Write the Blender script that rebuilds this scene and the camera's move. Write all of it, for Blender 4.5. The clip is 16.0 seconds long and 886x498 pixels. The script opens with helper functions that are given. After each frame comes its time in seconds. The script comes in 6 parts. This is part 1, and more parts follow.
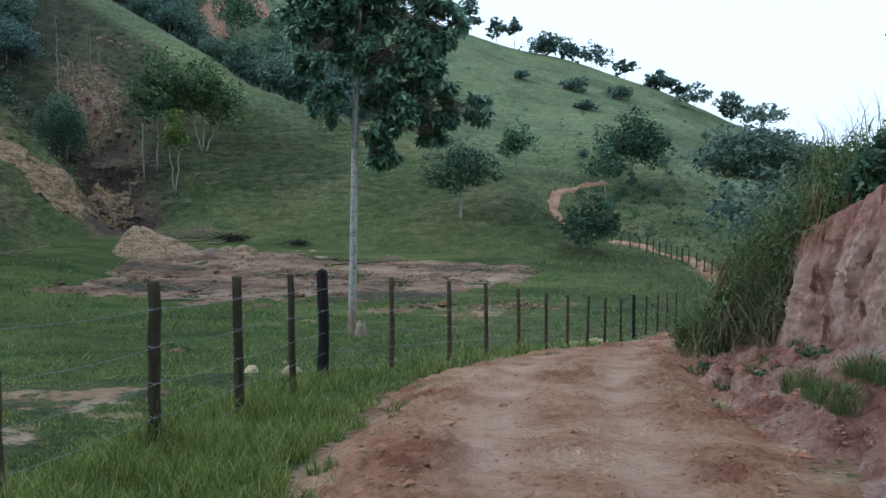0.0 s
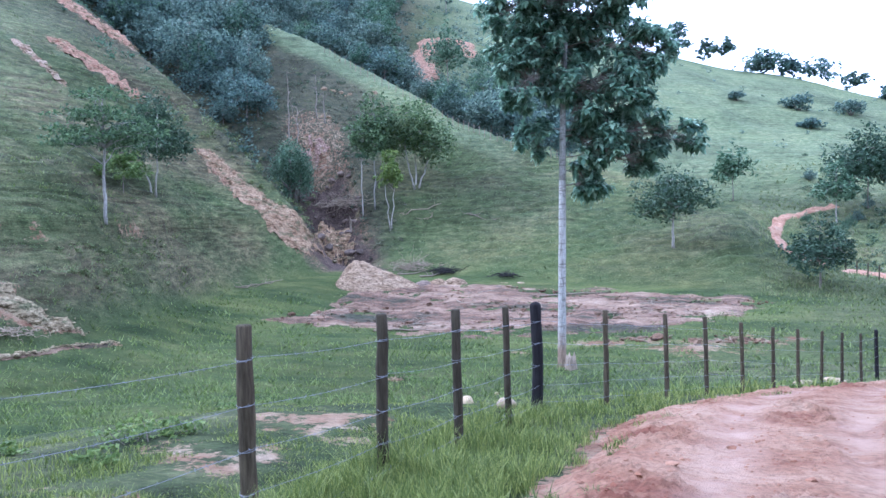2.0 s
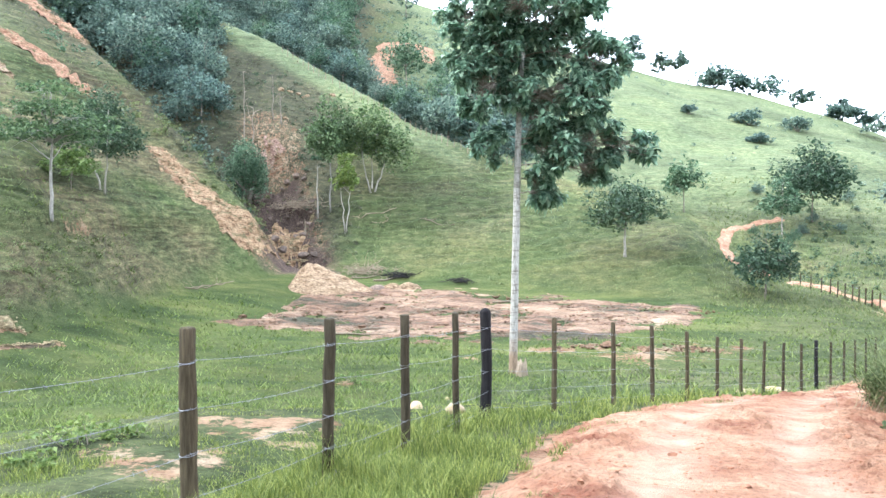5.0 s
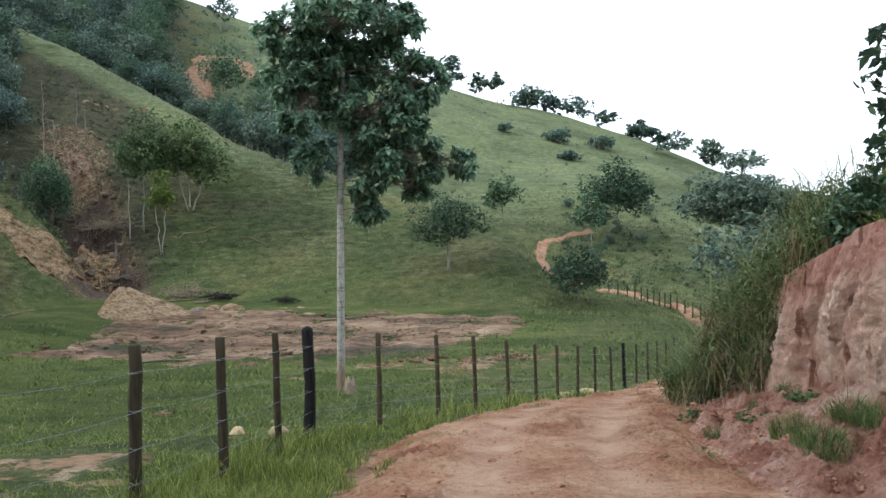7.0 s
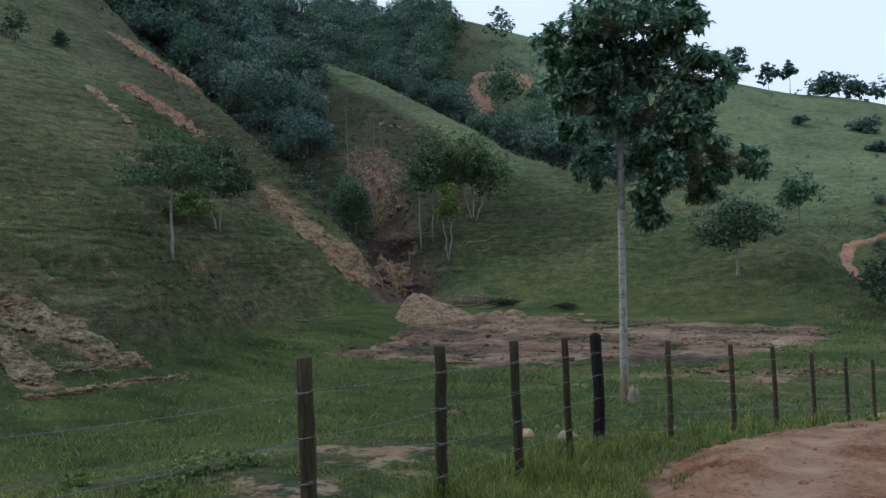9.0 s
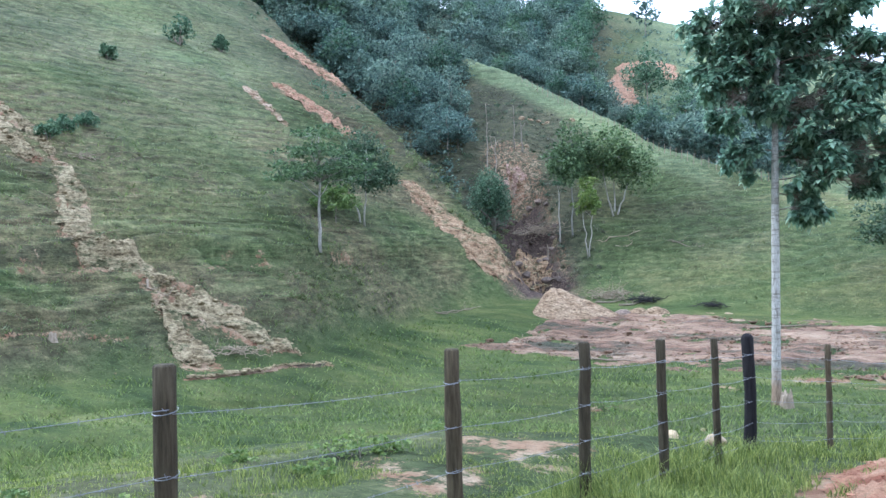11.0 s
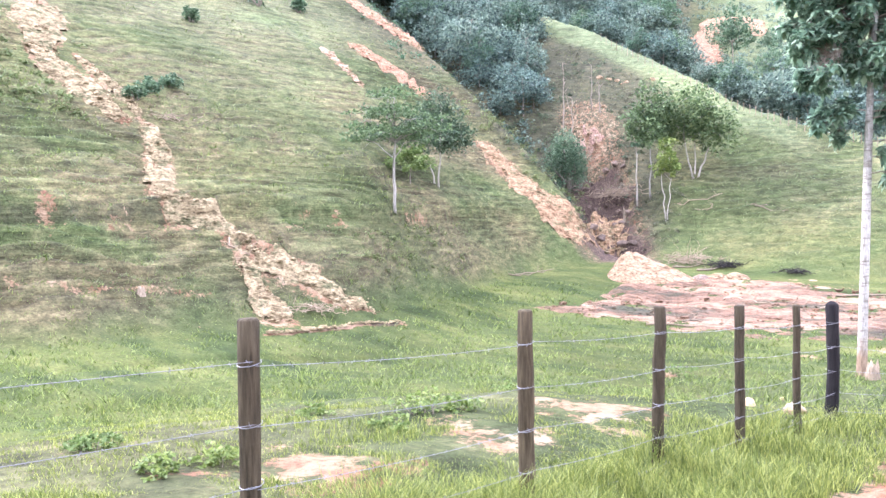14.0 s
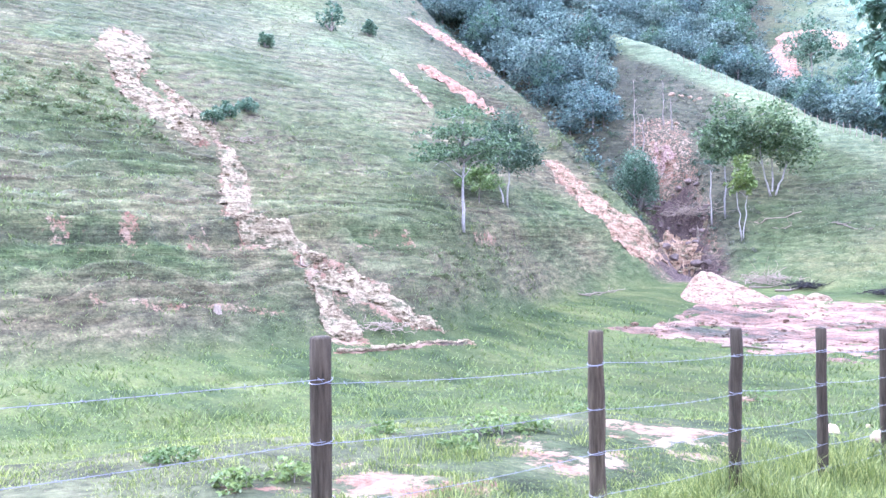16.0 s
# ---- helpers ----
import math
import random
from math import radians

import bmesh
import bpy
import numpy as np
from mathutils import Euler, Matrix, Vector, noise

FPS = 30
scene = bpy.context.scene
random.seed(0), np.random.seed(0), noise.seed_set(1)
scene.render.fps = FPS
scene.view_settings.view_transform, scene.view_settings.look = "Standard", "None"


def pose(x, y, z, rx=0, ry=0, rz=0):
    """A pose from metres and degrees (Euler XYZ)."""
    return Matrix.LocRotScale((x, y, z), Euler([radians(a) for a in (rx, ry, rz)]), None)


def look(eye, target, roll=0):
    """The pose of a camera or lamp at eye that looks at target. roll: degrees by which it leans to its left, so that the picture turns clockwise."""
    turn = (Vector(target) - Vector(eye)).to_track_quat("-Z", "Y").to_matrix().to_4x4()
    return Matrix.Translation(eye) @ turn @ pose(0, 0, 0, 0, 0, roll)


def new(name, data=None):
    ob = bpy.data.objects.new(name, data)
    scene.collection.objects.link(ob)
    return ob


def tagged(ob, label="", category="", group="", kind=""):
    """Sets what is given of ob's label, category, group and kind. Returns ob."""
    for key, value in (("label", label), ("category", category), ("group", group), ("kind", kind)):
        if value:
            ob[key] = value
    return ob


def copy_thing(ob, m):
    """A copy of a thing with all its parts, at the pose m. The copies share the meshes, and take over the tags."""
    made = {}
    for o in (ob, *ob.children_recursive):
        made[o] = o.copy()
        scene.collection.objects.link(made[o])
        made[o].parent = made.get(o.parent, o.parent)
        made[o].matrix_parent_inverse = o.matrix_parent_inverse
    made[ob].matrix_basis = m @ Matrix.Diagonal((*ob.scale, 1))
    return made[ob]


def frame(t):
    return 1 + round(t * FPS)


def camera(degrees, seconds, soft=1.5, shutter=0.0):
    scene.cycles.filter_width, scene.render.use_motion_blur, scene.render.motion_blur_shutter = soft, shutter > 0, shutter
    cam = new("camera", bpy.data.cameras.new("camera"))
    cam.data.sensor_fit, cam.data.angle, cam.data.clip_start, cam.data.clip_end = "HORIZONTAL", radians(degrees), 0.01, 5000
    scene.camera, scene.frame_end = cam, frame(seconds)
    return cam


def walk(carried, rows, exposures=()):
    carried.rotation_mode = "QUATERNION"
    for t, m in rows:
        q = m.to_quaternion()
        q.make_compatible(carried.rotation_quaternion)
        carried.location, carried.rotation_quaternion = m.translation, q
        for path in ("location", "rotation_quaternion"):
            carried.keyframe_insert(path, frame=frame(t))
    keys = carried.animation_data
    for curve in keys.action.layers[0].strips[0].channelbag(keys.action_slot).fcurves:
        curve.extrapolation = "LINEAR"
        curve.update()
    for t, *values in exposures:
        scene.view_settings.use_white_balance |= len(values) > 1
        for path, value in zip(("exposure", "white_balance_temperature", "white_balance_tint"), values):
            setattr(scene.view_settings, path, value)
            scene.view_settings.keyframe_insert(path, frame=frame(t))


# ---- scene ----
cam = camera(58.66, 16.0)
# seconds, place, turn about x, y, z: the phone turns on the spot at arm's length
ROWS = [
    (0, -0.031, 0.068, 1.581, 86.00, -0.06, -0.10),
    (0.5, -0.045, 0.066, 1.579, 86.14, -0.11, 2.18),
    (1, -0.072, 0.053, 1.585, 86.15, -0.05, 6.10),
    (1.5, -0.103, 0.036, 1.596, 86.91, 0.85, 11.03),
    (2, -0.118, 0.018, 1.602, 88.47, 1.36, 14.77),
    (2.5, -0.118, 0.010, 1.607, 88.25, 1.21, 17.22),
    (3, -0.133, -0.010, 1.607, 88.45, 1.42, 18.80),
    (3.2, -0.134, -0.013, 1.607, 88.67, 1.42, 19.31),
    (5.3, -0.043, 0.003, 1.613, 89.03, 0.22, 8.61),
    (5.5, -0.033, 0.009, 1.612, 89.29, 0.43, 6.44),
    (6, 0.006, 0.033, 1.608, 89.43, 1.11, 2.08),
    (6.5, 0.025, 0.046, 1.604, 89.74, 1.54, 0.13),
    (7, 0.027, 0.051, 1.600, 89.81, 1.44, -1.00),
    (7.5, 0.019, 0.049, 1.602, 90.05, 1.59, -0.37),
    (8, -0.007, 0.040, 1.600, 89.97, 1.54, 2.49),
    (8.5, -0.054, 0.021, 1.596, 90.29, 1.92, 11.59),
    (9, -0.095, -0.009, 1.597, 90.93, 2.18, 19.00),
    (9.5, -0.115, -0.027, 1.603, 91.60, 1.97, 23.35),
    (10, -0.133, -0.046, 1.603, 91.41, 1.69, 25.81),
    (12.5, -0.134, -0.110, 1.609, 90.67, 1.33, 32.37),
    (13, -0.129, -0.112, 1.605, 90.52, 1.18, 33.44),
    (13.5, -0.130, -0.123, 1.603, 89.02, 1.00, 34.14),
    (14, -0.127, -0.113, 1.602, 88.12, 0.75, 34.34),
    (14.5, -0.130, -0.115, 1.601, 88.09, 0.61, 35.18),
    (15, -0.127, -0.123, 1.602, 88.53, 0.78, 36.67),
    (15.5, -0.126, -0.131, 1.600, 88.62, 0.83, 38.71),
    (16, -0.120, -0.127, 1.604, 89.59, 0.81, 39.33),
]
EXPOSURES = [(0, -0.13, 4940, 4), (0.5, -0.14, 4877, 6), (1, 0.03, 4720, 7), (1.5, 0.39, 4419, 7), (2, 1.23, 4506, 23), (2.5, 1.8, 4569, 39), (3, 1.97, 5168, 26), (3.2, 2.01, 5193, 26), (5.3, 1.85, 5503, 11), (5.5, 1.8, 5538, 11), (6, 1.48, 5694, 11), (6.5, 0.86, 5698, 9), (7, 0.36, 5704, 8), (7.5, -0.27, 5522, 14), (8, -0.65, 5347, 17), (8.5, -0.72, 5217, 11), (9, -0.55, 5164, 8), (9.5, -0.1, 4694, 4), (10, 0.46, 4320, 4), (10.2, 0.62, 4343, 4), (12.3, 1.99, 5644, 30), (12.5, 2.02, 5643, 30), (13, 2.14, 5643, 31), (13.5, 2.27, 5629, 30), (14, 2.41, 5531, 30), (14.5, 2.48, 5443, 31), (15, 2.56, 4881, 37), (15.5, 2.51, 4692, 37), (16, 2.49, 4703, 37)]
walk(cam, [(t, pose(x, y, z, a, b, c)) for t, x, y, z, a, b, c in ROWS], EXPOSURES)

# ---- world and sun ----
SUN_UP, SUN_AZ = 35.0, 98.0
world = bpy.data.worlds.new("sky")
scene.world = world
world.use_nodes = True
wt = world.node_tree
wt.nodes.clear()
w_out = wt.nodes.new("ShaderNodeOutputWorld")
w_bg = wt.nodes.new("ShaderNodeBackground")
w_sky = wt.nodes.new("ShaderNodeTexSky")
w_sky.sky_type = "NISHITA"
w_sky.sun_disc = False
w_sky.sun_elevation = radians(SUN_UP)
w_sky.sun_rotation = radians(-SUN_AZ)
w_sky.air_density, w_sky.dust_density, w_sky.ozone_density = 1.0, 5.0, 1.0
w_mix = wt.nodes.new("ShaderNodeMix")
w_mix.data_type = "RGBA"
w_mix.inputs[0].default_value = 0.70
w_mix.inputs[7].default_value = (17.0, 16.9, 16.8, 1)
wt.links.new(w_sky.outputs[0], w_mix.inputs[6])
wt.links.new(w_mix.outputs[2], w_bg.inputs[0])
w_bg.inputs[1].default_value = 0.105
wt.links.new(w_bg.outputs[0], w_out.inputs[0])
sun = new("sun", bpy.data.lights.new("sun", "SUN"))
sun.data.energy, sun.data.angle, sun.data.color = 1.6, radians(12), (1.0, 0.95, 0.88)
sun.matrix_world = look(Vector((-math.sin(radians(SUN_AZ)) * math.cos(radians(SUN_UP)), math.cos(radians(SUN_AZ)) * math.cos(radians(SUN_UP)), math.sin(radians(SUN_UP)))) * 50, (0, 0, 0))

# ---- materials ----
def material(name, rough=0.9, spec=0.2):
    m = bpy.data.materials.new(name)
    m.use_nodes = True
    b = m.node_tree.nodes["Principled BSDF"]
    b.inputs["Roughness"].default_value = rough
    b.inputs["Specular IOR Level"].default_value = spec
    return m, m.node_tree, b


def noise_tex(nt, scale, detail=6.0, rough=0.6, stretch=(1, 1, 1), coord="Object"):
    tc = nt.nodes.new("ShaderNodeTexCoord")
    mp = nt.nodes.new("ShaderNodeMapping")
    mp.inputs["Scale"].default_value = stretch
    n = nt.nodes.new("ShaderNodeTexNoise")
    n.inputs["Scale"].default_value = scale
    n.inputs["Detail"].default_value = detail
    n.inputs["Roughness"].default_value = rough
    nt.links.new(tc.outputs[coord], mp.inputs[0])
    nt.links.new(mp.outputs[0], n.inputs["Vector"])
    return n.outputs[0]


def ramp(nt, fac, stops):
    r = nt.nodes.new("ShaderNodeValToRGB")
    el = r.color_ramp.elements
    while len(el) < len(stops):
        el.new(0.5)
    for e, (p, c) in zip(el, stops):
        e.position, e.color = p, (*c, 1) if len(c) == 3 else c
    nt.links.new(fac, r.inputs[0])
    return r.outputs[0]


def mix(nt, fac, a, b, mode="MIX"):
    n = nt.nodes.new("ShaderNodeMix")
    n.data_type, n.blend_type = "RGBA", mode
    for sock, val in ((n.inputs[0], fac), (n.inputs[6], a), (n.inputs[7], b)):
        if isinstance(val, bpy.types.NodeSocket):
            nt.links.new(val, sock)
        elif isinstance(val, (int, float)):
            sock.default_value = val
        else:
            sock.default_value = (*val, 1)
    return n.outputs[2]


def calc(nt, op, a, b=0.0, clamp=False):
    n = nt.nodes.new("ShaderNodeMath")
    n.operation, n.use_clamp = op, clamp
    for sock, val in ((n.inputs[0], a), (n.inputs[1], b)):
        if isinstance(val, bpy.types.NodeSocket):
            nt.links.new(val, sock)
        else:
            sock.default_value = val
    return n.outputs[0]


def attr(nt, name):
    n = nt.nodes.new("ShaderNodeAttribute")
    n.attribute_name = name
    return n.outputs["Fac"]


def bump(nt, bsdf, height, dist=0.02, strength=0.6):
    n = nt.nodes.new("ShaderNodeBump")
    n.inputs["Distance"].default_value = dist
    n.inputs["Strength"].default_value = strength
    nt.links.new(height, n.inputs["Height"])
    nt.links.new(n.outputs[0], bsdf.inputs["Normal"])


def soil_colour(nt, light=1.0):
    big = ramp(nt, noise_tex(nt, 0.9, 8, 0.66), [(0.36, (0.26 * light, 0.130 * light, 0.085 * light)), (0.47, (0.40 * light, 0.252 * light, 0.165 * light)), (0.58, (0.51 * light, 0.372 * light, 0.258 * light)), (0.70, (0.60 * light, 0.485 * light, 0.36 * light))])
    fine = ramp(nt, noise_tex(nt, 14.0, 8, 0.7), [(0.34, (0.45, 0.43, 0.42)), (0.5, (0.95, 0.94, 0.93)), (0.7, (1.2, 1.18, 1.16))])
    return mix(nt, 0.8, big, fine, "MULTIPLY")


def make_ground():
    m, nt, b = material("pasture", 0.95, 0.1)
    n1 = noise_tex(nt, 0.09, 5, 0.6)
    n2 = noise_tex(nt, 0.9, 8, 0.72, (1, 1, 2.5))
    n3 = noise_tex(nt, 7.0, 6, 0.75)
    n4 = noise_tex(nt, 0.30, 7, 0.70, (0.45, 1, 1))
    green = ramp(nt, n2, [(0.34, (0.040, 0.056, 0.030)), (0.46, (0.080, 0.108, 0.050)), (0.56, (0.122, 0.152, 0.072)), (0.68, (0.200, 0.212, 0.120))])
    dry = ramp(nt, n2, [(0.34, (0.052, 0.046, 0.034)), (0.46, (0.105, 0.096, 0.064)), (0.56, (0.165, 0.148, 0.096)), (0.68, (0.28, 0.235, 0.165))])
    patch = ramp(nt, n1, [(0.42, (0, 0, 0)), (0.58, (0.6, 0.6, 0.6))])
    fac = calc(nt, "ADD", patch, attr(nt, "dry"), True)
    col = mix(nt, fac, green, dry)
    # paler grass tone of the far hill, with some haze mixed into the colour
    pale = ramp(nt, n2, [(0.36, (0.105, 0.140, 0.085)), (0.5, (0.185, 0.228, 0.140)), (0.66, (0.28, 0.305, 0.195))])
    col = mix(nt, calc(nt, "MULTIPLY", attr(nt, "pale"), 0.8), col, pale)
    # trodden contour paths: long thin level streaks of pale grass over dark turf edges
    t1 = noise_tex(nt, 1.0, 5, 0.62, (0.16, 0.16, 2.0))
    t2 = noise_tex(nt, 1.0, 4, 0.60, (0.40, 0.40, 4.5))
    level = calc(nt, "ADD", calc(nt, "MULTIPLY", t1, 0.6), calc(nt, "MULTIPLY", t2, 0.4))
    steep = attr(nt, "steep")
    path = ramp(nt, level, [(0.40, (0.62, 0.59, 0.57)), (0.47, (0.90, 0.88, 0.86)), (0.53, (1.06, 1.07, 1.04)), (0.62, (1.42, 1.42, 1.34))])
    col = mix(nt, steep, col, mix(nt, 1.0, col, path, "MULTIPLY"))
    col = mix(nt, calc(nt, "MULTIPLY", attr(nt, "tread"), 0.8), col, ramp(nt, n2, [(0.3, (0.105, 0.130, 0.066)), (0.7, (0.23, 0.245, 0.135))]))
    lush = ramp(nt, n4, [(0.36, (0.042, 0.066, 0.024)), (0.46, (0.078, 0.106, 0.038)), (0.54, (0.108, 0.132, 0.047)), (0.64, (0.160, 0.175, 0.070))])
    col = mix(nt, attr(nt, "lush"), col, lush)
    scrub = ramp(nt, n2, [(0.32, (0.034, 0.034, 0.027)), (0.48, (0.075, 0.076, 0.056)), (0.60, (0.115, 0.108, 0.078)), (0.75, (0.19, 0.17, 0.125))])
    col = mix(nt, attr(nt, "scrub"), col, scrub)
    broad = ramp(nt, noise_tex(nt, 0.045, 6, 0.62), [(0.40, (0.66, 0.67, 0.66)), (0.5, (1, 1, 1)), (0.60, (1.24, 1.20, 1.14))])
    col = mix(nt, 0.8, col, broad, "MULTIPLY")
    grain = ramp(nt, n3, [(0.34, (0.42, 0.42, 0.42)), (0.5, (1, 1, 1)), (0.66, (1.45, 1.45, 1.40))])
    col = mix(nt, 0.8, col, grain, "MULTIPLY")
    edge = calc(nt, "MULTIPLY", calc(nt, "SUBTRACT", noise_tex(nt, 3.0, 8, 0.78), 0.5), 3.2)
    soilf = ramp(nt, calc(nt, "ADD", attr(nt, "soil"), edge), [(0.42, (0, 0, 0)), (0.60, (1, 1, 1))])
    col = mix(nt, 1.0, col, (0.66, 0.67, 0.55), "MULTIPLY")
    col = mix(nt, soilf, col, mix(nt, 1.0, soil_colour(nt, 0.56), (1.0, 1.0, 0.92), "MULTIPLY"))
    # dark brown gully earth, with the hollow's shade painted into its colour
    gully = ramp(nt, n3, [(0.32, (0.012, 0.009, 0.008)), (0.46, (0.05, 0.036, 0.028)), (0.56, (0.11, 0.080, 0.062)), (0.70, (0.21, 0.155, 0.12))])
    col = mix(nt, attr(nt, "gully_shade"), col, gully)
    nt.links.new(col, b.inputs["Base Color"])
    relief = calc(nt, "ADD", n2, calc(nt, "MULTIPLY", n3, 0.4))
    bump(nt, b, calc(nt, "ADD", relief, calc(nt, "MULTIPLY", calc(nt, "MULTIPLY", level, steep), 2.0)), 0.25, 0.8)
    return m


def make_soil(name, light=1.0, dist=0.06, wheel=False, tone=(1, 1, 1)):
    m, nt, b = material(name, 0.95, 0.1)
    col = soil_colour(nt, light)
    if wheel:
        col = mix(nt, calc(nt, "MULTIPLY", attr(nt, "worn"), ramp(nt, noise_tex(nt, 1.1, 7, 0.7), [(0.38, (0.10, 0.10, 0.10)), (0.60, (0.75, 0.75, 0.75))])), mix(nt, 1.0, col, (0.98, 0.91, 0.88), "MULTIPLY"), mix(nt, ramp(nt, noise_tex(nt, 3.0, 6, 0.6), [(0.3, (0, 0, 0)), (0.7, (1, 1, 1))]), (0.40, 0.290, 0.215), (0.50, 0.385, 0.295)))
    col = mix(nt, 1.0, col, tone, "MULTIPLY")
    nt.links.new(col, b.inputs["Base Color"])
    h = calc(nt, "ADD", noise_tex(nt, 5.0, 8, 0.7), calc(nt, "MULTIPLY", noise_tex(nt, 40.0, 4, 0.6), 0.25))
    bump(nt, b, h, dist, 0.9)
    return m


def make_slip(name, dark, mid, light, green=0.35):
    """Slipped earth: lumps of subsoil in level ledges, dark cracks between them and torn turf."""
    m, nt, b = material(name, 0.95, 0.1)
    lump = noise_tex(nt, 1.0, 8, 0.72, (0.9, 0.9, 2.2))
    fine = noise_tex(nt, 4.5, 7, 0.72, (0.8, 0.8, 1.8))
    mid2 = tuple(0.5 * (p + q) for p, q in zip(mid, light))
    col = ramp(nt, lump, [(0.36, dark), (0.45, mid), (0.53, mid2), (0.64, light)])
    col = mix(nt, 0.85, col, ramp(nt, fine, [(0.38, (0.22, 0.21, 0.19)), (0.45, (0.72, 0.71, 0.69)), (0.54, (1.05, 1.05, 1.03)), (0.66, (1.45, 1.43, 1.38))]), "MULTIPLY")
    turf = ramp(nt, noise_tex(nt, 0.8, 8, 0.74, (0.8, 0.8, 1.6)), [(0.52, (0, 0, 0)), (0.60, (green, green, green))])
    col = mix(nt, turf, col, ramp(nt, fine, [(0.35, (0.04, 0.05, 0.024)), (0.65, (0.13, 0.135, 0.065))]))
    nt.links.new(col, b.inputs["Base Color"])
    bump(nt, b, calc(nt, "ADD", lump, calc(nt, "MULTIPLY", fine, 0.6)), 0.35, 0.9)
    return m


def make_bank():
    m, nt, b = material("cut_earth", 0.95, 0.1)
    streak = noise_tex(nt, 1.6, 7, 0.65, (1, 1, 0.22))
    base = ramp(nt, streak, [(0.34, (0.36, 0.20, 0.150)), (0.44, (0.50, 0.325, 0.255)), (0.55, (0.60, 0.44, 0.36)), (0.68, (0.70, 0.57, 0.485))])
    cap = ramp(nt, calc(nt, "ADD", attr(nt, "rim"), calc(nt, "MULTIPLY", calc(nt, "SUBTRACT", noise_tex(nt, 1.5, 6, 0.7), 0.5), 1.2)), [(0.40, (0, 0, 0)), (0.75, (0.85, 0.85, 0.85))])
    base = mix(nt, cap, base, ramp(nt, noise_tex(nt, 3.0, 7, 0.7), [(0.35, (0.27, 0.115, 0.085)), (0.5, (0.40, 0.20, 0.155)), (0.68, (0.50, 0.30, 0.24))]))
    crack = ramp(nt, noise_tex(nt, 3.2, 5, 0.55, (1, 1.0, 0.30)), [(0.355, (0.34, 0.27, 0.24)), (0.40, (1, 1, 1))])
    base = mix(nt, 0.8, base, crack, "MULTIPLY")
    fine = ramp(nt, noise_tex(nt, 11.0, 8, 0.7), [(0.3, (0.62, 0.59, 0.57)), (0.7, (1.15, 1.15, 1.12))])
    heap = mix(nt, 0.75, ramp(nt, noise_tex(nt, 1.4, 8, 0.72), [(0.36, (0.15, 0.065, 0.045)), (0.46, (0.27, 0.140, 0.100)), (0.55, (0.36, 0.215, 0.165)), (0.68, (0.46, 0.355, 0.29))]), ramp(nt, noise_tex(nt, 16.0, 8, 0.72), [(0.34, (0.36, 0.34, 0.33)), (0.46, (0.92, 0.9, 0.9)), (0.68, (1.3, 1.28, 1.26))]), "MULTIPLY")
    nt.links.new(mix(nt, attr(nt, "talus"), mix(nt, 0.8, base, fine, "MULTIPLY"), heap), b.inputs["Base Color"])
    bump(nt, b, calc(nt, "ADD", streak, calc(nt, "MULTIPLY", noise_tex(nt, 9.0, 8, 0.75), 0.6)), 0.20, 1.0)
    return m


def make_leaf(name, dark, mid, pale, trans=0.25):
    m, nt, b = material(name, 0.55, 0.3)
    g = nt.nodes.new("ShaderNodeNewGeometry")
    dark, mid, pale = ([c * k for c, k in zip(v, (0.68, 0.76, 0.68))] for v in (dark, mid, pale))
    col = ramp(nt, g.outputs["Random Per Island"], [(0.0, dark), (0.55, mid), (1.0, pale)])
    oi = nt.nodes.new("ShaderNodeObjectInfo")
    tint = ramp(nt, oi.outputs["Random"], [(0.0, (0.8, 0.85, 0.85)), (1.0, (1.2, 1.12, 1.0))])
    col = mix(nt, 1.0, col, tint, "MULTIPLY")
    nt.links.new(col, b.inputs["Base Color"])
    t = nt.nodes.new("ShaderNodeBsdfTranslucent")
    nt.links.new(col, t.inputs[0])
    s = nt.nodes.new("ShaderNodeMixShader")
    s.inputs[0].default_value = trans
    nt.links.new(b.outputs[0], s.inputs[1])
    nt.links.new(t.outputs[0], s.inputs[2])
    nt.links.new(s.outputs[0], nt.nodes["Material Output"].inputs[0])
    return m


def make_bark(name, dark, pale, stretch=(6, 6, 1.2), scale=3.0):
    m, nt, b = material(name, 0.9, 0.15)
    n = noise_tex(nt, scale, 7, 0.65, stretch)
    oi = nt.nodes.new("ShaderNodeObjectInfo")
    col = ramp(nt, n, [(0.3, dark), (0.7, pale)])
    tint = ramp(nt, oi.outputs["Random"], [(0.0, (0.75, 0.75, 0.75)), (1.0, (1.2, 1.15, 1.1))])
    nt.links.new(mix(nt, 1.0, col, tint, "MULTIPLY"), b.inputs["Base Color"])
    bump(nt, b, n, 0.03, 0.7)
    return m


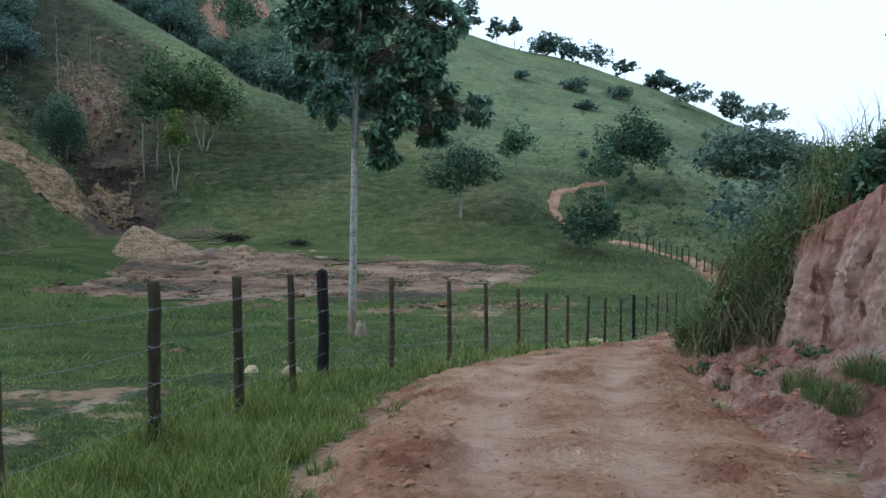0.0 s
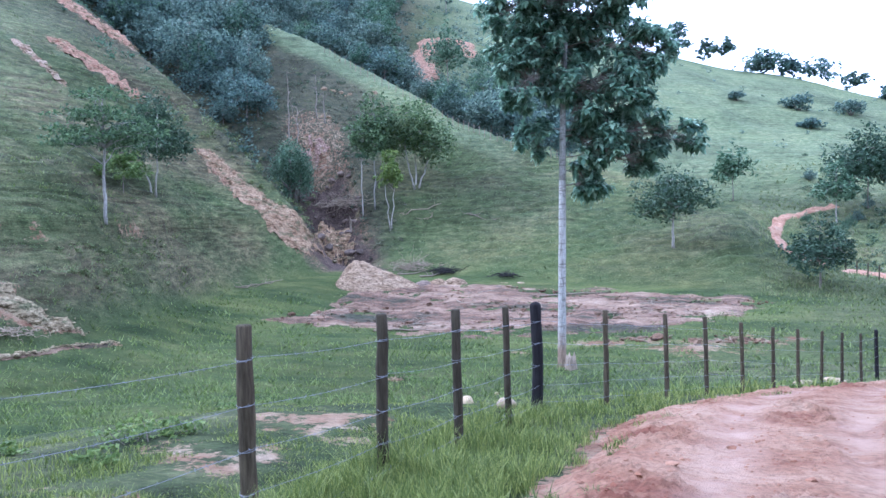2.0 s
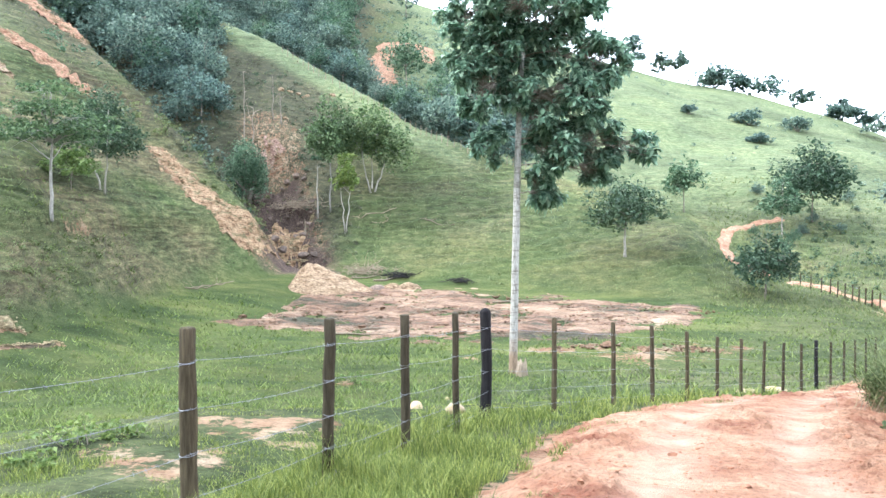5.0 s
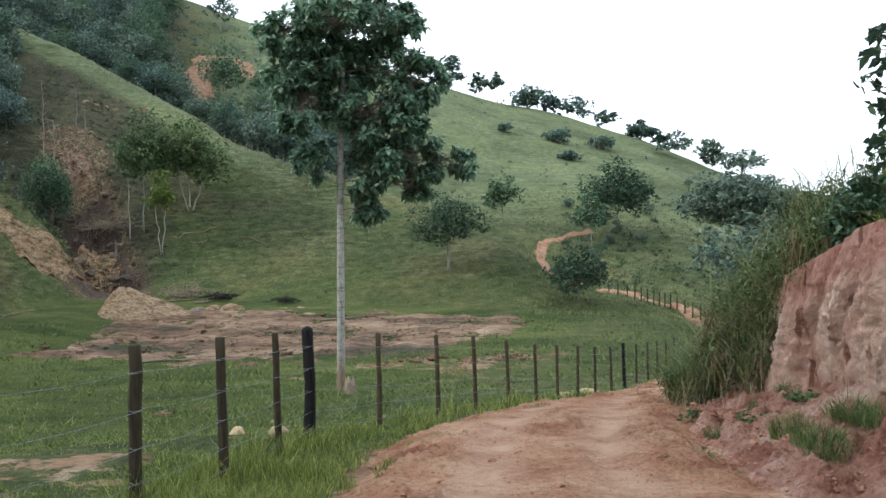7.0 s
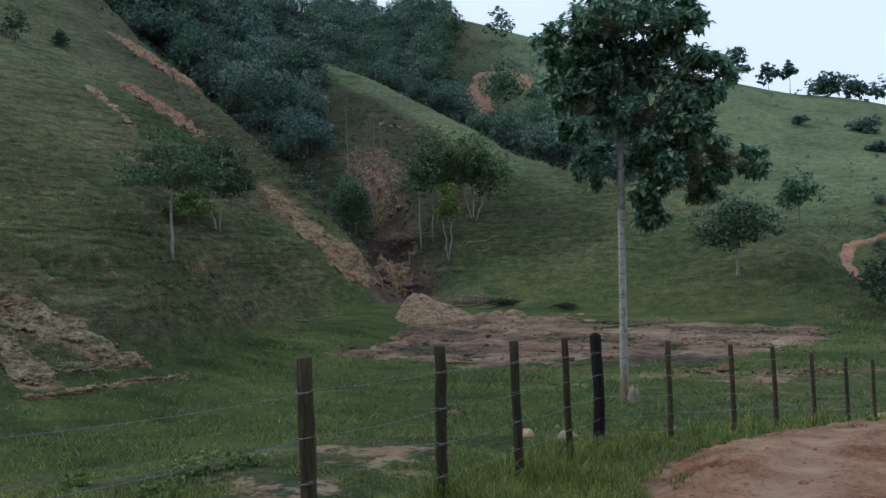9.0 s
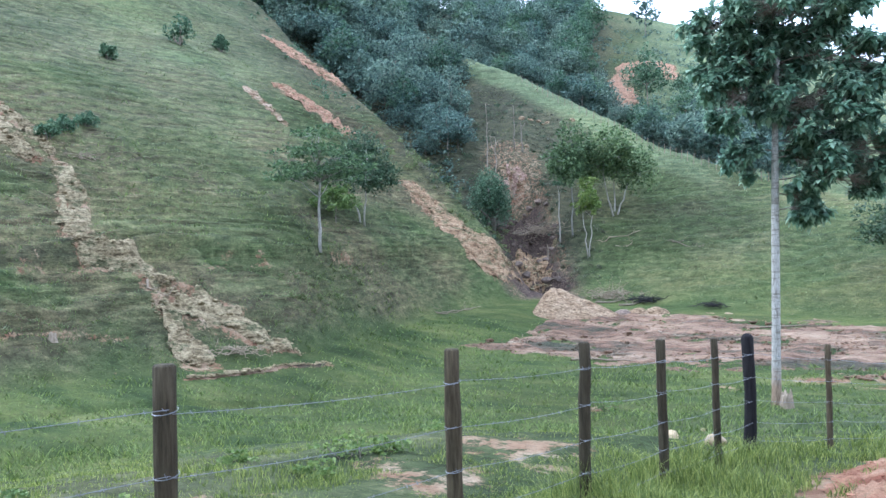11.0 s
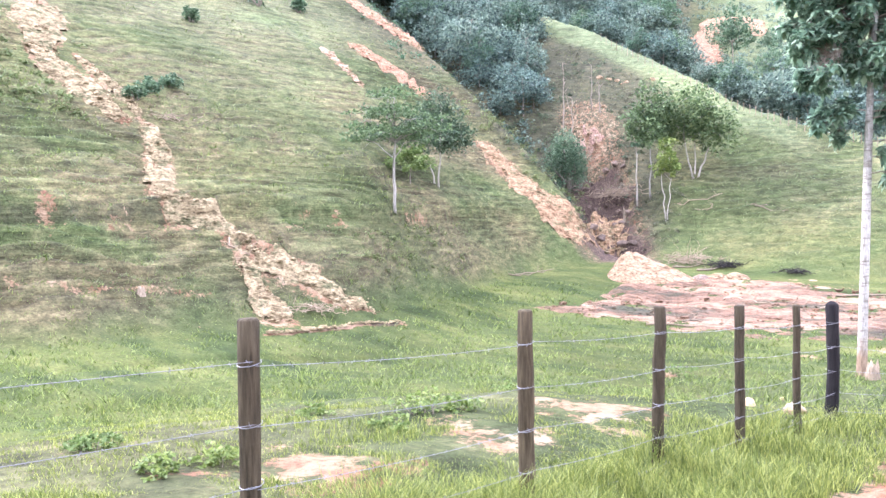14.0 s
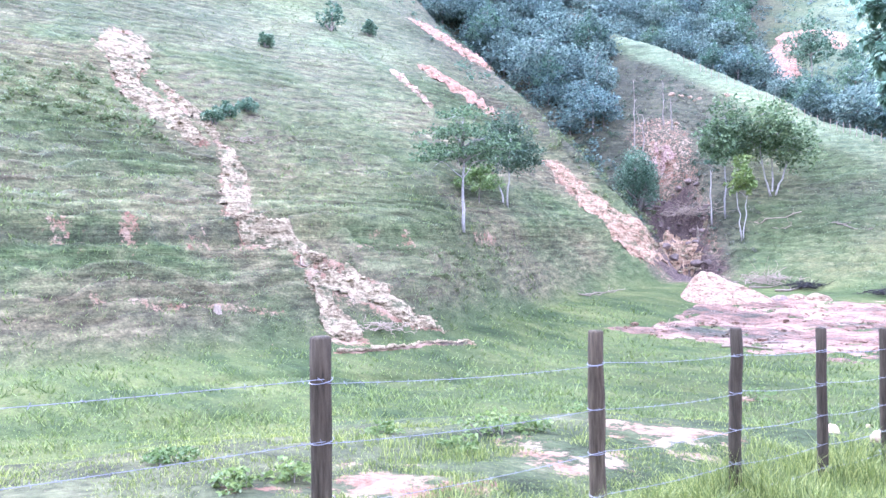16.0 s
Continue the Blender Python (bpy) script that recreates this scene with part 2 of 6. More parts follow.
def make_mud():
    m, nt, b = material("dried_mud", 0.85, 0.25)
    n = noise_tex(nt, 0.17, 9, 0.74, (0.6, 1.0, 1))
    big = ramp(nt, n, [(0.36, (0.055, 0.058, 0.032)), (0.43, (0.105, 0.082, 0.054)), (0.48, (0.20, 0.115, 0.078)), (0.54, (0.30, 0.195, 0.140)), (0.61, (0.40, 0.285, 0.215)), (0.72, (0.50, 0.40, 0.32))])
    streak = ramp(nt, noise_tex(nt, 1.3, 8, 0.75, (0.5, 1.6, 1)), [(0.38, (0.26, 0.24, 0.22)), (0.47, (0.80, 0.78, 0.76)), (0.55, (1, 1, 1)), (0.70, (1.30, 1.26, 1.22))])
    fine = ramp(nt, noise_tex(nt, 7.0, 7, 0.72), [(0.34, (0.40, 0.39, 0.38)), (0.48, (0.95, 0.95, 0.95)), (0.7, (1.2, 1.2, 1.2))])
    nt.links.new(mix(nt, 1.0, mix(nt, 0.75, mix(nt, 0.85, big, streak, "MULTIPLY"), fine, "MULTIPLY"), (0.78, 0.79, 0.68), "MULTIPLY"), b.inputs["Base Color"])
    bump(nt, b, noise_tex(nt, 3.0, 8, 0.72), 0.25, 0.9)
    return m


M_GROUND = make_ground()
M_ROAD = make_soil("packed_dirt", 0.72, 0.12, True, tone=(1.08, 1.01, 0.96))
M_MUD = make_mud()
M_SLIDE = make_slip("bare_subsoil", (0.12, 0.075, 0.045), (0.30, 0.205, 0.135), (0.46, 0.36, 0.26))
M_SLIDE_PALE = make_slip("pale_subsoil", (0.095, 0.075, 0.040), (0.240, 0.190, 0.110), (0.40, 0.335, 0.205), 0.85)
M_RUBBLE = make_slip("broken_orange_subsoil", (0.085, 0.055, 0.030), (0.265, 0.170, 0.098), (0.39, 0.285, 0.175), 0.7)
M_HEAP = make_slip("sandy_heap_earth", (0.17, 0.115, 0.068), (0.275, 0.195, 0.122), (0.37, 0.280, 0.182), 0.0)
M_RED = make_slip("red_subsoil", (0.16, 0.082, 0.050), (0.30, 0.168, 0.105), (0.40, 0.262, 0.172), 0.4)
M_GULLY_STONE = make_bark("brown_gully_stone", (0.06, 0.046, 0.036), (0.22, 0.175, 0.14), (1, 1, 1), 5.0)
M_BANK = make_bank()
M_LEAF = make_leaf("broad_leaves", (0.042, 0.085, 0.058), (0.120, 0.200, 0.130), (0.27, 0.355, 0.255), 0.38)
M_TREE_MID = make_leaf("mid_green_leaves", (0.050, 0.085, 0.045), (0.150, 0.210, 0.100), (0.31, 0.37, 0.19), 0.42)
M_TALL_LEAF = make_leaf("glossy_blue_green_leaves", (0.062, 0.120, 0.098), (0.245, 0.370, 0.300), (0.54, 0.66, 0.57), 0.52)
M_LEAF_DARK = make_leaf("dark_leaves", (0.040, 0.070, 0.048), (0.092, 0.140, 0.088), (0.17, 0.225, 0.145), 0.38)
M_LEAF_PALE = make_leaf("pale_leaves", (0.11, 0.16, 0.05), (0.20, 0.27, 0.08), (0.32, 0.37, 0.13), 0.35)
M_BLADE = make_leaf("grass_blades", (0.065, 0.095, 0.022), (0.185, 0.225, 0.052), (0.42, 0.440, 0.150), 0.34)
M_CLUMP = make_leaf("dark_grass_blades", (0.040, 0.065, 0.022), (0.115, 0.155, 0.050), (0.27, 0.300, 0.120), 0.3)
M_REED = make_leaf("reed_blades", (0.10, 0.125, 0.055), (0.25, 0.275, 0.120), (0.48, 0.47, 0.25), 0.4)
M_BARK_PALE = make_bark("pale_bark", (0.15, 0.140, 0.118), (0.42, 0.405, 0.365))


def make_stained_bark():
    """Pale bark with dark rings and a mud-stained foot."""
    m, nt, b = material("stained_pale_bark", 0.9, 0.15)
    n = noise_tex(nt, 3.0, 7, 0.65, (6, 6, 1.2))
    col = ramp(nt, n, [(0.3, (0.17, 0.155, 0.13)), (0.5, (0.33, 0.315, 0.28)), (0.7, (0.46, 0.445, 0.40))])
    col = mix(nt, 0.7, col, ramp(nt, noise_tex(nt, 1.0, 5, 0.6, (1.5, 1.5, 9)), [(0.38, (0.45, 0.42, 0.38)), (0.46, (1, 1, 1))]), "MULTIPLY")
    tc = nt.nodes.new("ShaderNodeTexCoord")
    sep = nt.nodes.new("ShaderNodeSeparateXYZ")
    nt.links.new(tc.outputs["Object"], sep.inputs[0])
    lvl = calc(nt, "ADD", calc(nt, "MULTIPLY", sep.outputs[2], 0.4), calc(nt, "MULTIPLY", noise_tex(nt, 2.0, 5, 0.6), 0.5))
    stain = ramp(nt, lvl, [(0.55, (1, 1, 1)), (1.0, (0, 0, 0))])
    col = mix(nt, stain, col, ramp(nt, n, [(0.3, (0.12, 0.085, 0.055)), (0.7, (0.30, 0.225, 0.155))]))
    nt.links.new(col, b.inputs["Base Color"])
    bump(nt, b, n, 0.03, 0.7)
    return m


M_STAINED = make_stained_bark()
M_BARK = make_bark("grey_bark", (0.10, 0.085, 0.065), (0.30, 0.27, 0.23))
M_POST = make_bark("weathered_post_wood", (0.018, 0.015, 0.009), (0.092, 0.078, 0.048), (8, 8, 0.8), 4.0)
M_BLACK = make_bark("charred_post_wood", (0.006, 0.006, 0.007), (0.022, 0.021, 0.022), (8, 8, 0.8), 4.0)
M_STONE = make_bark("pale_stone", (0.26, 0.195, 0.11), (0.46, 0.375, 0.25), (1, 1, 1), 5.0)
M_DEAD = make_bark("dead_wood", (0.12, 0.098, 0.068), (0.34, 0.285, 0.21))
M_WIRE, _nt, _b = material("galvanised_wire", 0.45, 0.5)
_b.inputs["Metallic"].default_value = 0.4
_b.inputs["Base Color"].default_value = (0.15, 0.155, 0.165, 1)
M_STRAW = make_leaf("dry_reeds", (0.12, 0.08, 0.045), (0.24, 0.17, 0.10), (0.38, 0.30, 0.19), 0.15)
M_DRY_SCRUB = make_leaf("dry_scrub_leaves", (0.07, 0.065, 0.05), (0.15, 0.14, 0.105), (0.27, 0.245, 0.19), 0.3)
M_HILL_BLADE = make_leaf("pasture_tussocks", (0.12, 0.155, 0.068), (0.19, 0.225, 0.105), (0.30, 0.30, 0.16), 0.4)
M_CHAR = make_bark("charred_wood", (0.012, 0.012, 0.013), (0.05, 0.047, 0.045))
M_CLOD = make_soil("red_clods", 0.70, 0.03, tone=(1.05, 0.86, 0.82))
M_ROAD_STONE = make_soil("road_clods", 0.62, 0.01, tone=(1.06, 0.86, 0.78))
# distance haze put into the leaf colour: lighter and bluer than the leaves
M_LEAF_HAZY = make_leaf("hazy_forest_leaves", (0.045, 0.074, 0.078), (0.165, 0.230, 0.218), (0.34, 0.415, 0.365), 0.42)
M_THICKET = make_leaf("thicket_leaves", (0.070, 0.085, 0.036), (0.20, 0.235, 0.095), (0.42, 0.43, 0.22), 0.42)
M_SCARP = make_slip("raw_scarp", (0.12, 0.080, 0.058), (0.26, 0.165, 0.125), (0.38, 0.275, 0.215), 0.2)

# ---- the lie of the land ----
EYE = 1.6


def lattice(ix, iy, seed):
    h = (ix.astype(np.int64) * 374761393 + iy.astype(np.int64) * 668265263 + seed * 974711) & 0x7FFFFFFF
    h = ((h ^ (h >> 13)) * 1274126177) & 0x7FFFFFFF
    return ((h ^ (h >> 16)) & 0xFFFF) / 32767.5 - 1.0


def value_noise(x, y, seed=0):
    ix, iy = np.floor(x), np.floor(y)
    u, v = x - ix, y - iy
    u, v = u * u * (3 - 2 * u), v * v * (3 - 2 * v)
    a, b = lattice(ix, iy, seed), lattice(ix + 1, iy, seed)
    c, d = lattice(ix, iy + 1, seed), lattice(ix + 1, iy + 1, seed)
    return (a * (1 - u) + b * u) * (1 - v) + (c * (1 - u) + d * u) * v


def fbm(x, y, size, octaves=4, seed=0, gain=0.5):
    total, amp, s = 0.0, 1.0, 1.0 / size
    for k in range(octaves):
        total = total + amp * value_noise(x * s + 17.3 * k, y * s - 9.1 * k, seed + k)
        amp, s = amp * gain, s * 2.03
    return total


def smooth(a, b, x):
    t = np.clip((x - a) / (b - a), 0, 1)
    return t * t * (3 - 2 * t)


def polyline_distance(x, y, pts):
    """Distance to a line of points and the share of the way along it."""
    x, y = np.asarray(x, float), np.asarray(y, float)
    best, along = np.full(x.shape, 1e9), np.zeros(x.shape)
    seg = [math.dist(p, q) for p, q in zip(pts, pts[1:])]
    total, run = sum(seg), 0.0
    for (p, q), length in zip(zip(pts, pts[1:]), seg):
        dx, dy = q[0] - p[0], q[1] - p[1]
        t = np.clip(((x - p[0]) * dx + (y - p[1]) * dy) / (length * length), 0, 1)
        d = np.hypot(x - p[0] - t * dx, y - p[1] - t * dy)
        near = d < best
        best, along = np.where(near, d, best), np.where(near, (run + t * length) / total, along)
        run += length
    return best, along


# bearing (degrees to the left of ahead), distance, rise per metre of distance as seen from the eye
FOOT = [(75, 36, -.139), (69, 36, -.137), (62, 37.5, -.134), (55, 40, -.129), (48, 43, -.124), (40, 47, -.117), (34.7, 58, -.096), (30.6, 71, -.075), (26, 79, -.062), (22, 88, -.046), (17, 86, -.058), (10.4, 79, -.073), (2.3, 76, -.081), (-6, 71, -.090), (-12, 73, -.090), (-17.4, 70, -.097), (-40, 62, -.10)]
BROW = [(75, 175, .40), (62, 175, .40), (55, 175, .38), (48, 175, .36), (42.8, 170, .33), (39.6, 150, .288), (36, 125, .223), (34, 115, .194), (31.6, 102, .142), (28.8, 95, .097), (25.2, 89.5, .023), (23.3, 89, -.021), (22, 89.5, -.041), (17, 88, -.053), (10.4, 81, -.068), (2.3, 78, -.076), (-6, 73, -.086), (-12, 75, -.088), (-17.4, 72, -.096), (-40, 64, -.10)]
HOLLOW = [(75, 195, .39), (55, 190, .355), (42.8, 180, .30), (39.6, 160, .25), (36, 135, .19), (34, 125, .16), (31.6, 112, .11), (28.8, 105, .07), (25.2, 100, .02), (23.3, 101, .03), (22, 100, .01), (17, 98, .01), (10.4, 92, -.01), (2.3, 88, -.025), (-6, 80, -.05), (-12, 79, -.082), (-17.4, 76, -.094), (-40, 68, -.10)]
SPUR = [(75, 230, 0.42), (43, 220, 0.35), (36, 200, 0.3), (30, 180, 0.27), (27.1, 165, 0.27), (24.8, 158, 0.252), (23.2, 152, 0.239), (20.4, 145, 0.209), (16.8, 138, 0.175), (14.1, 130, 0.145), (11.4, 124, 0.125), (7.9, 118, 0.093), (2.2, 110, 0.068), (-1.9, 105, 0.045), (-6, 98, 0.018), (-7.4, 95, -0.01), (-10, 92, -0.05), (-12, 90, -0.07), (-17, 88, -0.086), (-40, 80, -0.09)]
DIP = [(75, 260, .42), (43, 250, .34), (30, 215, .25), (24, 200, .20), (16, 175, .13), (8, 150, .07), (0, 135, .03), (-6, 125, .0), (-8, 122, -.018), (-12, 112, -.055), (-17, 105, -.07), (-25, 100, -.08), (-40, 90, -.08)]
RIDGE = [(75, 330, .46), (43, 330, .37), (32, 330, .334), (24.7, 330, .312), (19.3, 340, .318), (16.4, 340, .308), (12.3, 330, .284), (9.5, 320, .270), (5, 310, .243), (-.8, 300, .207), (-5.3, 300, .181), (-8.2, 298, .171), (-10.2, 296, .160), (-12.6, 292, .144), (-15.3, 288, .127), (-18, 282, .104), (-21.7, 275, .070), (-25, 270, .05), (-40, 250, .03)]

AZ = np.arange(-60.0, 95.01, 0.25)
RAD = np.exp(np.linspace(math.log(20.0), math.log(2600.0), 640))


def plan_line(line, k):
    line = sorted(line)
    v = np.interp(AZ, [p[0] for p in line], [p[k] for p in line])
    kern = np.exp(-0.5 * (np.arange(-6, 7) / 2.2) ** 2)
    return np.convolve(np.pad(v, 6, mode="edge"), kern / kern.sum(), "valid")


def land_table():
    ds, zs = [], []
    for line in (FOOT, BROW, HOLLOW, SPUR, DIP, RIDGE):
        d, s = plan_line(line, 1), plan_line(line, 2)
        if ds:
            d = np.maximum(d, ds[-1] + 0.5)
        ds.append(d), zs.append(d * s)
    ds.append(ds[-1] * 1.5), zs.append(zs[-1] * 0.75)
    ds.append(np.full(AZ.shape, 900.0)), zs.append(np.full(AZ.shape, 5.0))
    ds.append(np.full(AZ.shape, 2600.0)), zs.append(np.full(AZ.shape, 5.0))
    tab = np.stack([np.interp(RAD, [d[i] for d in ds], [z[i] for z in zs]) for i in range(len(AZ))])
    kern = np.exp(-0.5 * (np.arange(-6, 7) / 1.8) ** 2)
    kern /= kern.sum()
    tab = np.apply_along_axis(lambda r: np.convolve(np.pad(r, 6, mode="edge"), kern, "valid"), 1, tab)
    return tab, ds[0]


LAND, FOOT_D = land_table()


def bearing(x, y):
    return np.degrees(np.arctan2(-x, y))


def table_height(x, y):
    az, r = bearing(x, y), np.hypot(x, y)
    # behind the camera the land closes with the values at the ends of the plan
    fa = np.clip((np.clip(az, AZ[0], AZ[-1]) - AZ[0]) / 0.25, 0, len(AZ) - 1.001)
    fr = np.clip((np.log(np.maximum(r, 20.0)) - math.log(20.0)) / (math.log(130.0) / 639), 0, 638.999)
    ia, ir = fa.astype(int), fr.astype(int)
    u, v = fa - ia, fr - ir
    a = LAND[ia, ir] * (1 - u) + LAND[ia + 1, ir] * u
    b = LAND[ia, ir + 1] * (1 - u) + LAND[ia + 1, ir + 1] * u
    return a * (1 - v) + b * v


CORNER = (-1.75, 12.0)
FENCE_LINE = [(-8.3, -25.0), (-3.35, 3.0), CORNER, (12.4, 40.2), (20.0, 60.0), (22.5, 78.0)]
ROAD_LINE = [(-2.5, -30.0), (-0.6, -8.0), (0.35, 0.0), (0.95, 7.0), (1.45, 10.5), (2.25, 13.5), (3.5, 17.0), (5.7, 21.5), (9.0, 28.0), (15.5, 40.5), (22.5, 57.0), (25.3, 74.0)]
GULLY = [(-33.0, 81.0), (-36.5, 88.0), (-40.0, 94.0), (-44.0, 101.0), (-49.0, 110.0)]


DITCHES = [[(-25.4, 7.0), (-23.8, 10.2), (-20.0, 19.8), (-17.7, 26.0)], [(-29.8, 9.9), (-28.5, 14.4), (-27.5, 23.9), (-24.1, 28.8)]]


def road_level(y):
    return np.interp(y, [-40, -10, 0, 5, 7, 8.8, 10.4, 12, 13.7, 15.7, 17.4, 19.2, 21, 24.6, 28.4, 34.2, 40.8, 60, 80], [3.4, .8, 0, -.42, -.68, -.84, -.99, -1.13, -1.37, -1.66, -1.9, -2.23, -2.57, -3.13, -3.68, -4.3, -4.94, -5.4, -5.5])


def bank_line(y):
    """Distance to the right at which the cut bank stands."""
    road = np.interp(y, [p[1] for p in ROAD_LINE], [p[0] for p in ROAD_LINE])
    return np.maximum(5.15 + 0.10 * np.sin(y * 1.3) + 0.07 * np.sin(y * 3.1 + 1) - 0.05 * np.maximum(8 - y, 0), road + 2.7)


def bank_top(y):
    return np.interp(y, [-30, 2, 8, 10.4, 11.7, 13.0, 15.0, 18, 24], [4.0, 2.7, 1.95, 1.5, 1.0, -0.2, -1.4, -2.2, -3.4])


def height(x, y):
    x, y = np.asarray(x, float), np.asarray(y, float)
    r, az = np.hypot(x, y), bearing(x, y)
    floor = EYE - 6.15 - 0.033 * np.clip(x, -40, 40)
    # near ground: the road's shelf, falling away past the fence to the valley floor
    dist, _ = polyline_distance(x, y, FENCE_LINE)
    fx = np.interp(y, [p[1] for p in FENCE_LINE], [p[0] for p in FENCE_LINE])
    out = np.where(x < fx, dist, 0.0)
    level = road_level(np.where(x < fx, np.minimum(y + 0.45 * out * (y > 12) + 0.1 * out, 45), y))
    near = level + (np.minimum(floor, level) - level) * smooth(1.5, 23, out)
    # right of the road: the hillside that the road is cut into
    right = x - bank_line(y)
    rise = np.maximum(bank_top(y) - level, 0)
    near = near - 0.22 * smooth(-2.2, 0.0, x - fx) * smooth(2.6, 1.2, x - fx) * 0.6
    near = near + rise * smooth(0.25, 0.9, right) + np.maximum(right - 0.9, 0) * 0.22 * smooth(26, 10, y)
    far = EYE + table_height(x, y)
    fd = np.interp(az, AZ, FOOT_D)
    w = smooth(0.72, 1.0, r / fd)
    w = np.where(np.abs(az) > 92, smooth(0.8, 1.5, r / fd), w)
    z = near * (1 - w) + far * w
    # gully, terraces and unevenness
    gd, ga = polyline_distance(x, y, GULLY)
    z = z - 4.2 * np.exp(-(gd / 3.6) ** 2) * (1 + 0.45 * fbm(x, y, 2.6, 4, 14, 0.6)) * smooth(0.0, 0.15, ga) * smooth(1.0, 0.75, ga)
    slope_w = smooth(1.02, 1.15, r / fd) * smooth(330, 200, r)
    z = z + slope_w * (0.55 * fbm(x, y, 14, 4, 3) + 2.2 * fbm(x, y, 42, 3, 9) * smooth(100, 170, r) * smooth(300, 250, r))
    wav = z / 0.95 + 1.5 * fbm(x, y, 10, 4, 21)
    tri = np.abs((wav % 1.0) - 0.5) * 2
    z = z + slope_w * smooth(190, 140, r) * 0.50 * smooth(0.1, 0.9, tri) * np.clip(0.6 + 0.7 * fbm(x, y, 20, 2, 5), 0.1, 1.2)
    left = smooth(22, 28, az)
    zz = z - EYE - 0.35 - 0.3 * fbm(x, y, 12, 2, 8)
    z = z + left * slope_w * (0.9 * smooth(-0.15, 0.35, zz) - 0.9 * smooth(0.5, 4.0, zz))
    if np.min(r) < 48:
        wx, wy = x + 0.5 * fbm(x, y, 4.0, 2, 35), y + 0.5 * fbm(x, y, 4.0, 2, 36)
        for line in DITCHES:
            z = z - 0.20 * np.exp(-(polyline_distance(wx, wy, line)[0] / 0.38) ** 2)
    field = smooth(0.8, 3.0, out) * (1 - w)
    z = z + field * (0.10 * fbm(x, y, 3.0, 3, 31) + 0.12 * fbm(x, y, 9, 2, 33)) + 0.04 * fbm(x, y, 1.1, 3, 40) * smooth(0, 1, out)
    return z


def h1(x, y):
    return float(height(np.array([x]), np.array([y]))[0])


def polar(az, d):
    return -d * math.sin(radians(az)), d * math.cos(radians(az))


def on_land(az, rise, start=12.0, stop=420.0):
    """The place on the land, at a bearing, that the eye sees at that rise per metre."""
    d = np.exp(np.linspace(math.log(start), math.log(stop), 1500))
    x, y = -d * math.sin(radians(az)), d * math.cos(radians(az))
    hit = np.nonzero(height(x, y) - EYE >= rise * d)[0]
    k = hit[0] if len(hit) else int(np.argmax((height(x, y) - EYE) / d))
    return float(x[k]), float(y[k])


# ---- building helpers ----
def part(name, bm, mat, parent=None, label=""):
    me = bpy.data.meshes.new(name)
    bm.to_mesh(me)
    bm.free()
    me.materials.append(mat)
    ob = new(name, me)
    if parent:
        ob.parent = parent
    if label:
        ob["label"] = label
    return ob


def mesh_from(name, verts, faces, mat, parent=None, shade=False):
    """verts: n x 3 array; faces: m x 3 or m x 4 array."""
    me = bpy.data.meshes.new(name)
    verts, faces = np.asarray(verts, np.float32), np.asarray(faces, np.int32)
    k = faces.shape[1]
    me.vertices.add(len(verts))
    me.vertices.foreach_set("co", verts.ravel())
    me.loops.add(faces.size)
    me.loops.foreach_set("vertex_index", faces.ravel())
    me.polygons.add(len(faces))
    me.polygons.foreach_set("loop_start", np.arange(0, faces.size, k, dtype=np.int32))
    me.polygons.foreach_set("use_smooth", np.full(len(faces), shade))
    me.update(calc_edges=True)
    me.validate()
    me.materials.append(mat)
    ob = new(name, me)
    if parent:
        ob.parent = parent
    return ob


def set_attr(ob, name, values):
    a = ob.data.attributes.new(name, "FLOAT", "POINT")
    a.data.foreach_set("value", np.asarray(values, np.float32))


def grid_faces(n, m, wrap=False):
    i, j = np.meshgrid(np.arange(n - 1), np.arange(m if wrap else m - 1), indexing="ij")
    j2 = (j + 1) % m
    return np.stack([i * m + j, i * m + j2, (i + 1) * m + j2, (i + 1) * m + j], -1).reshape(-1, 4)


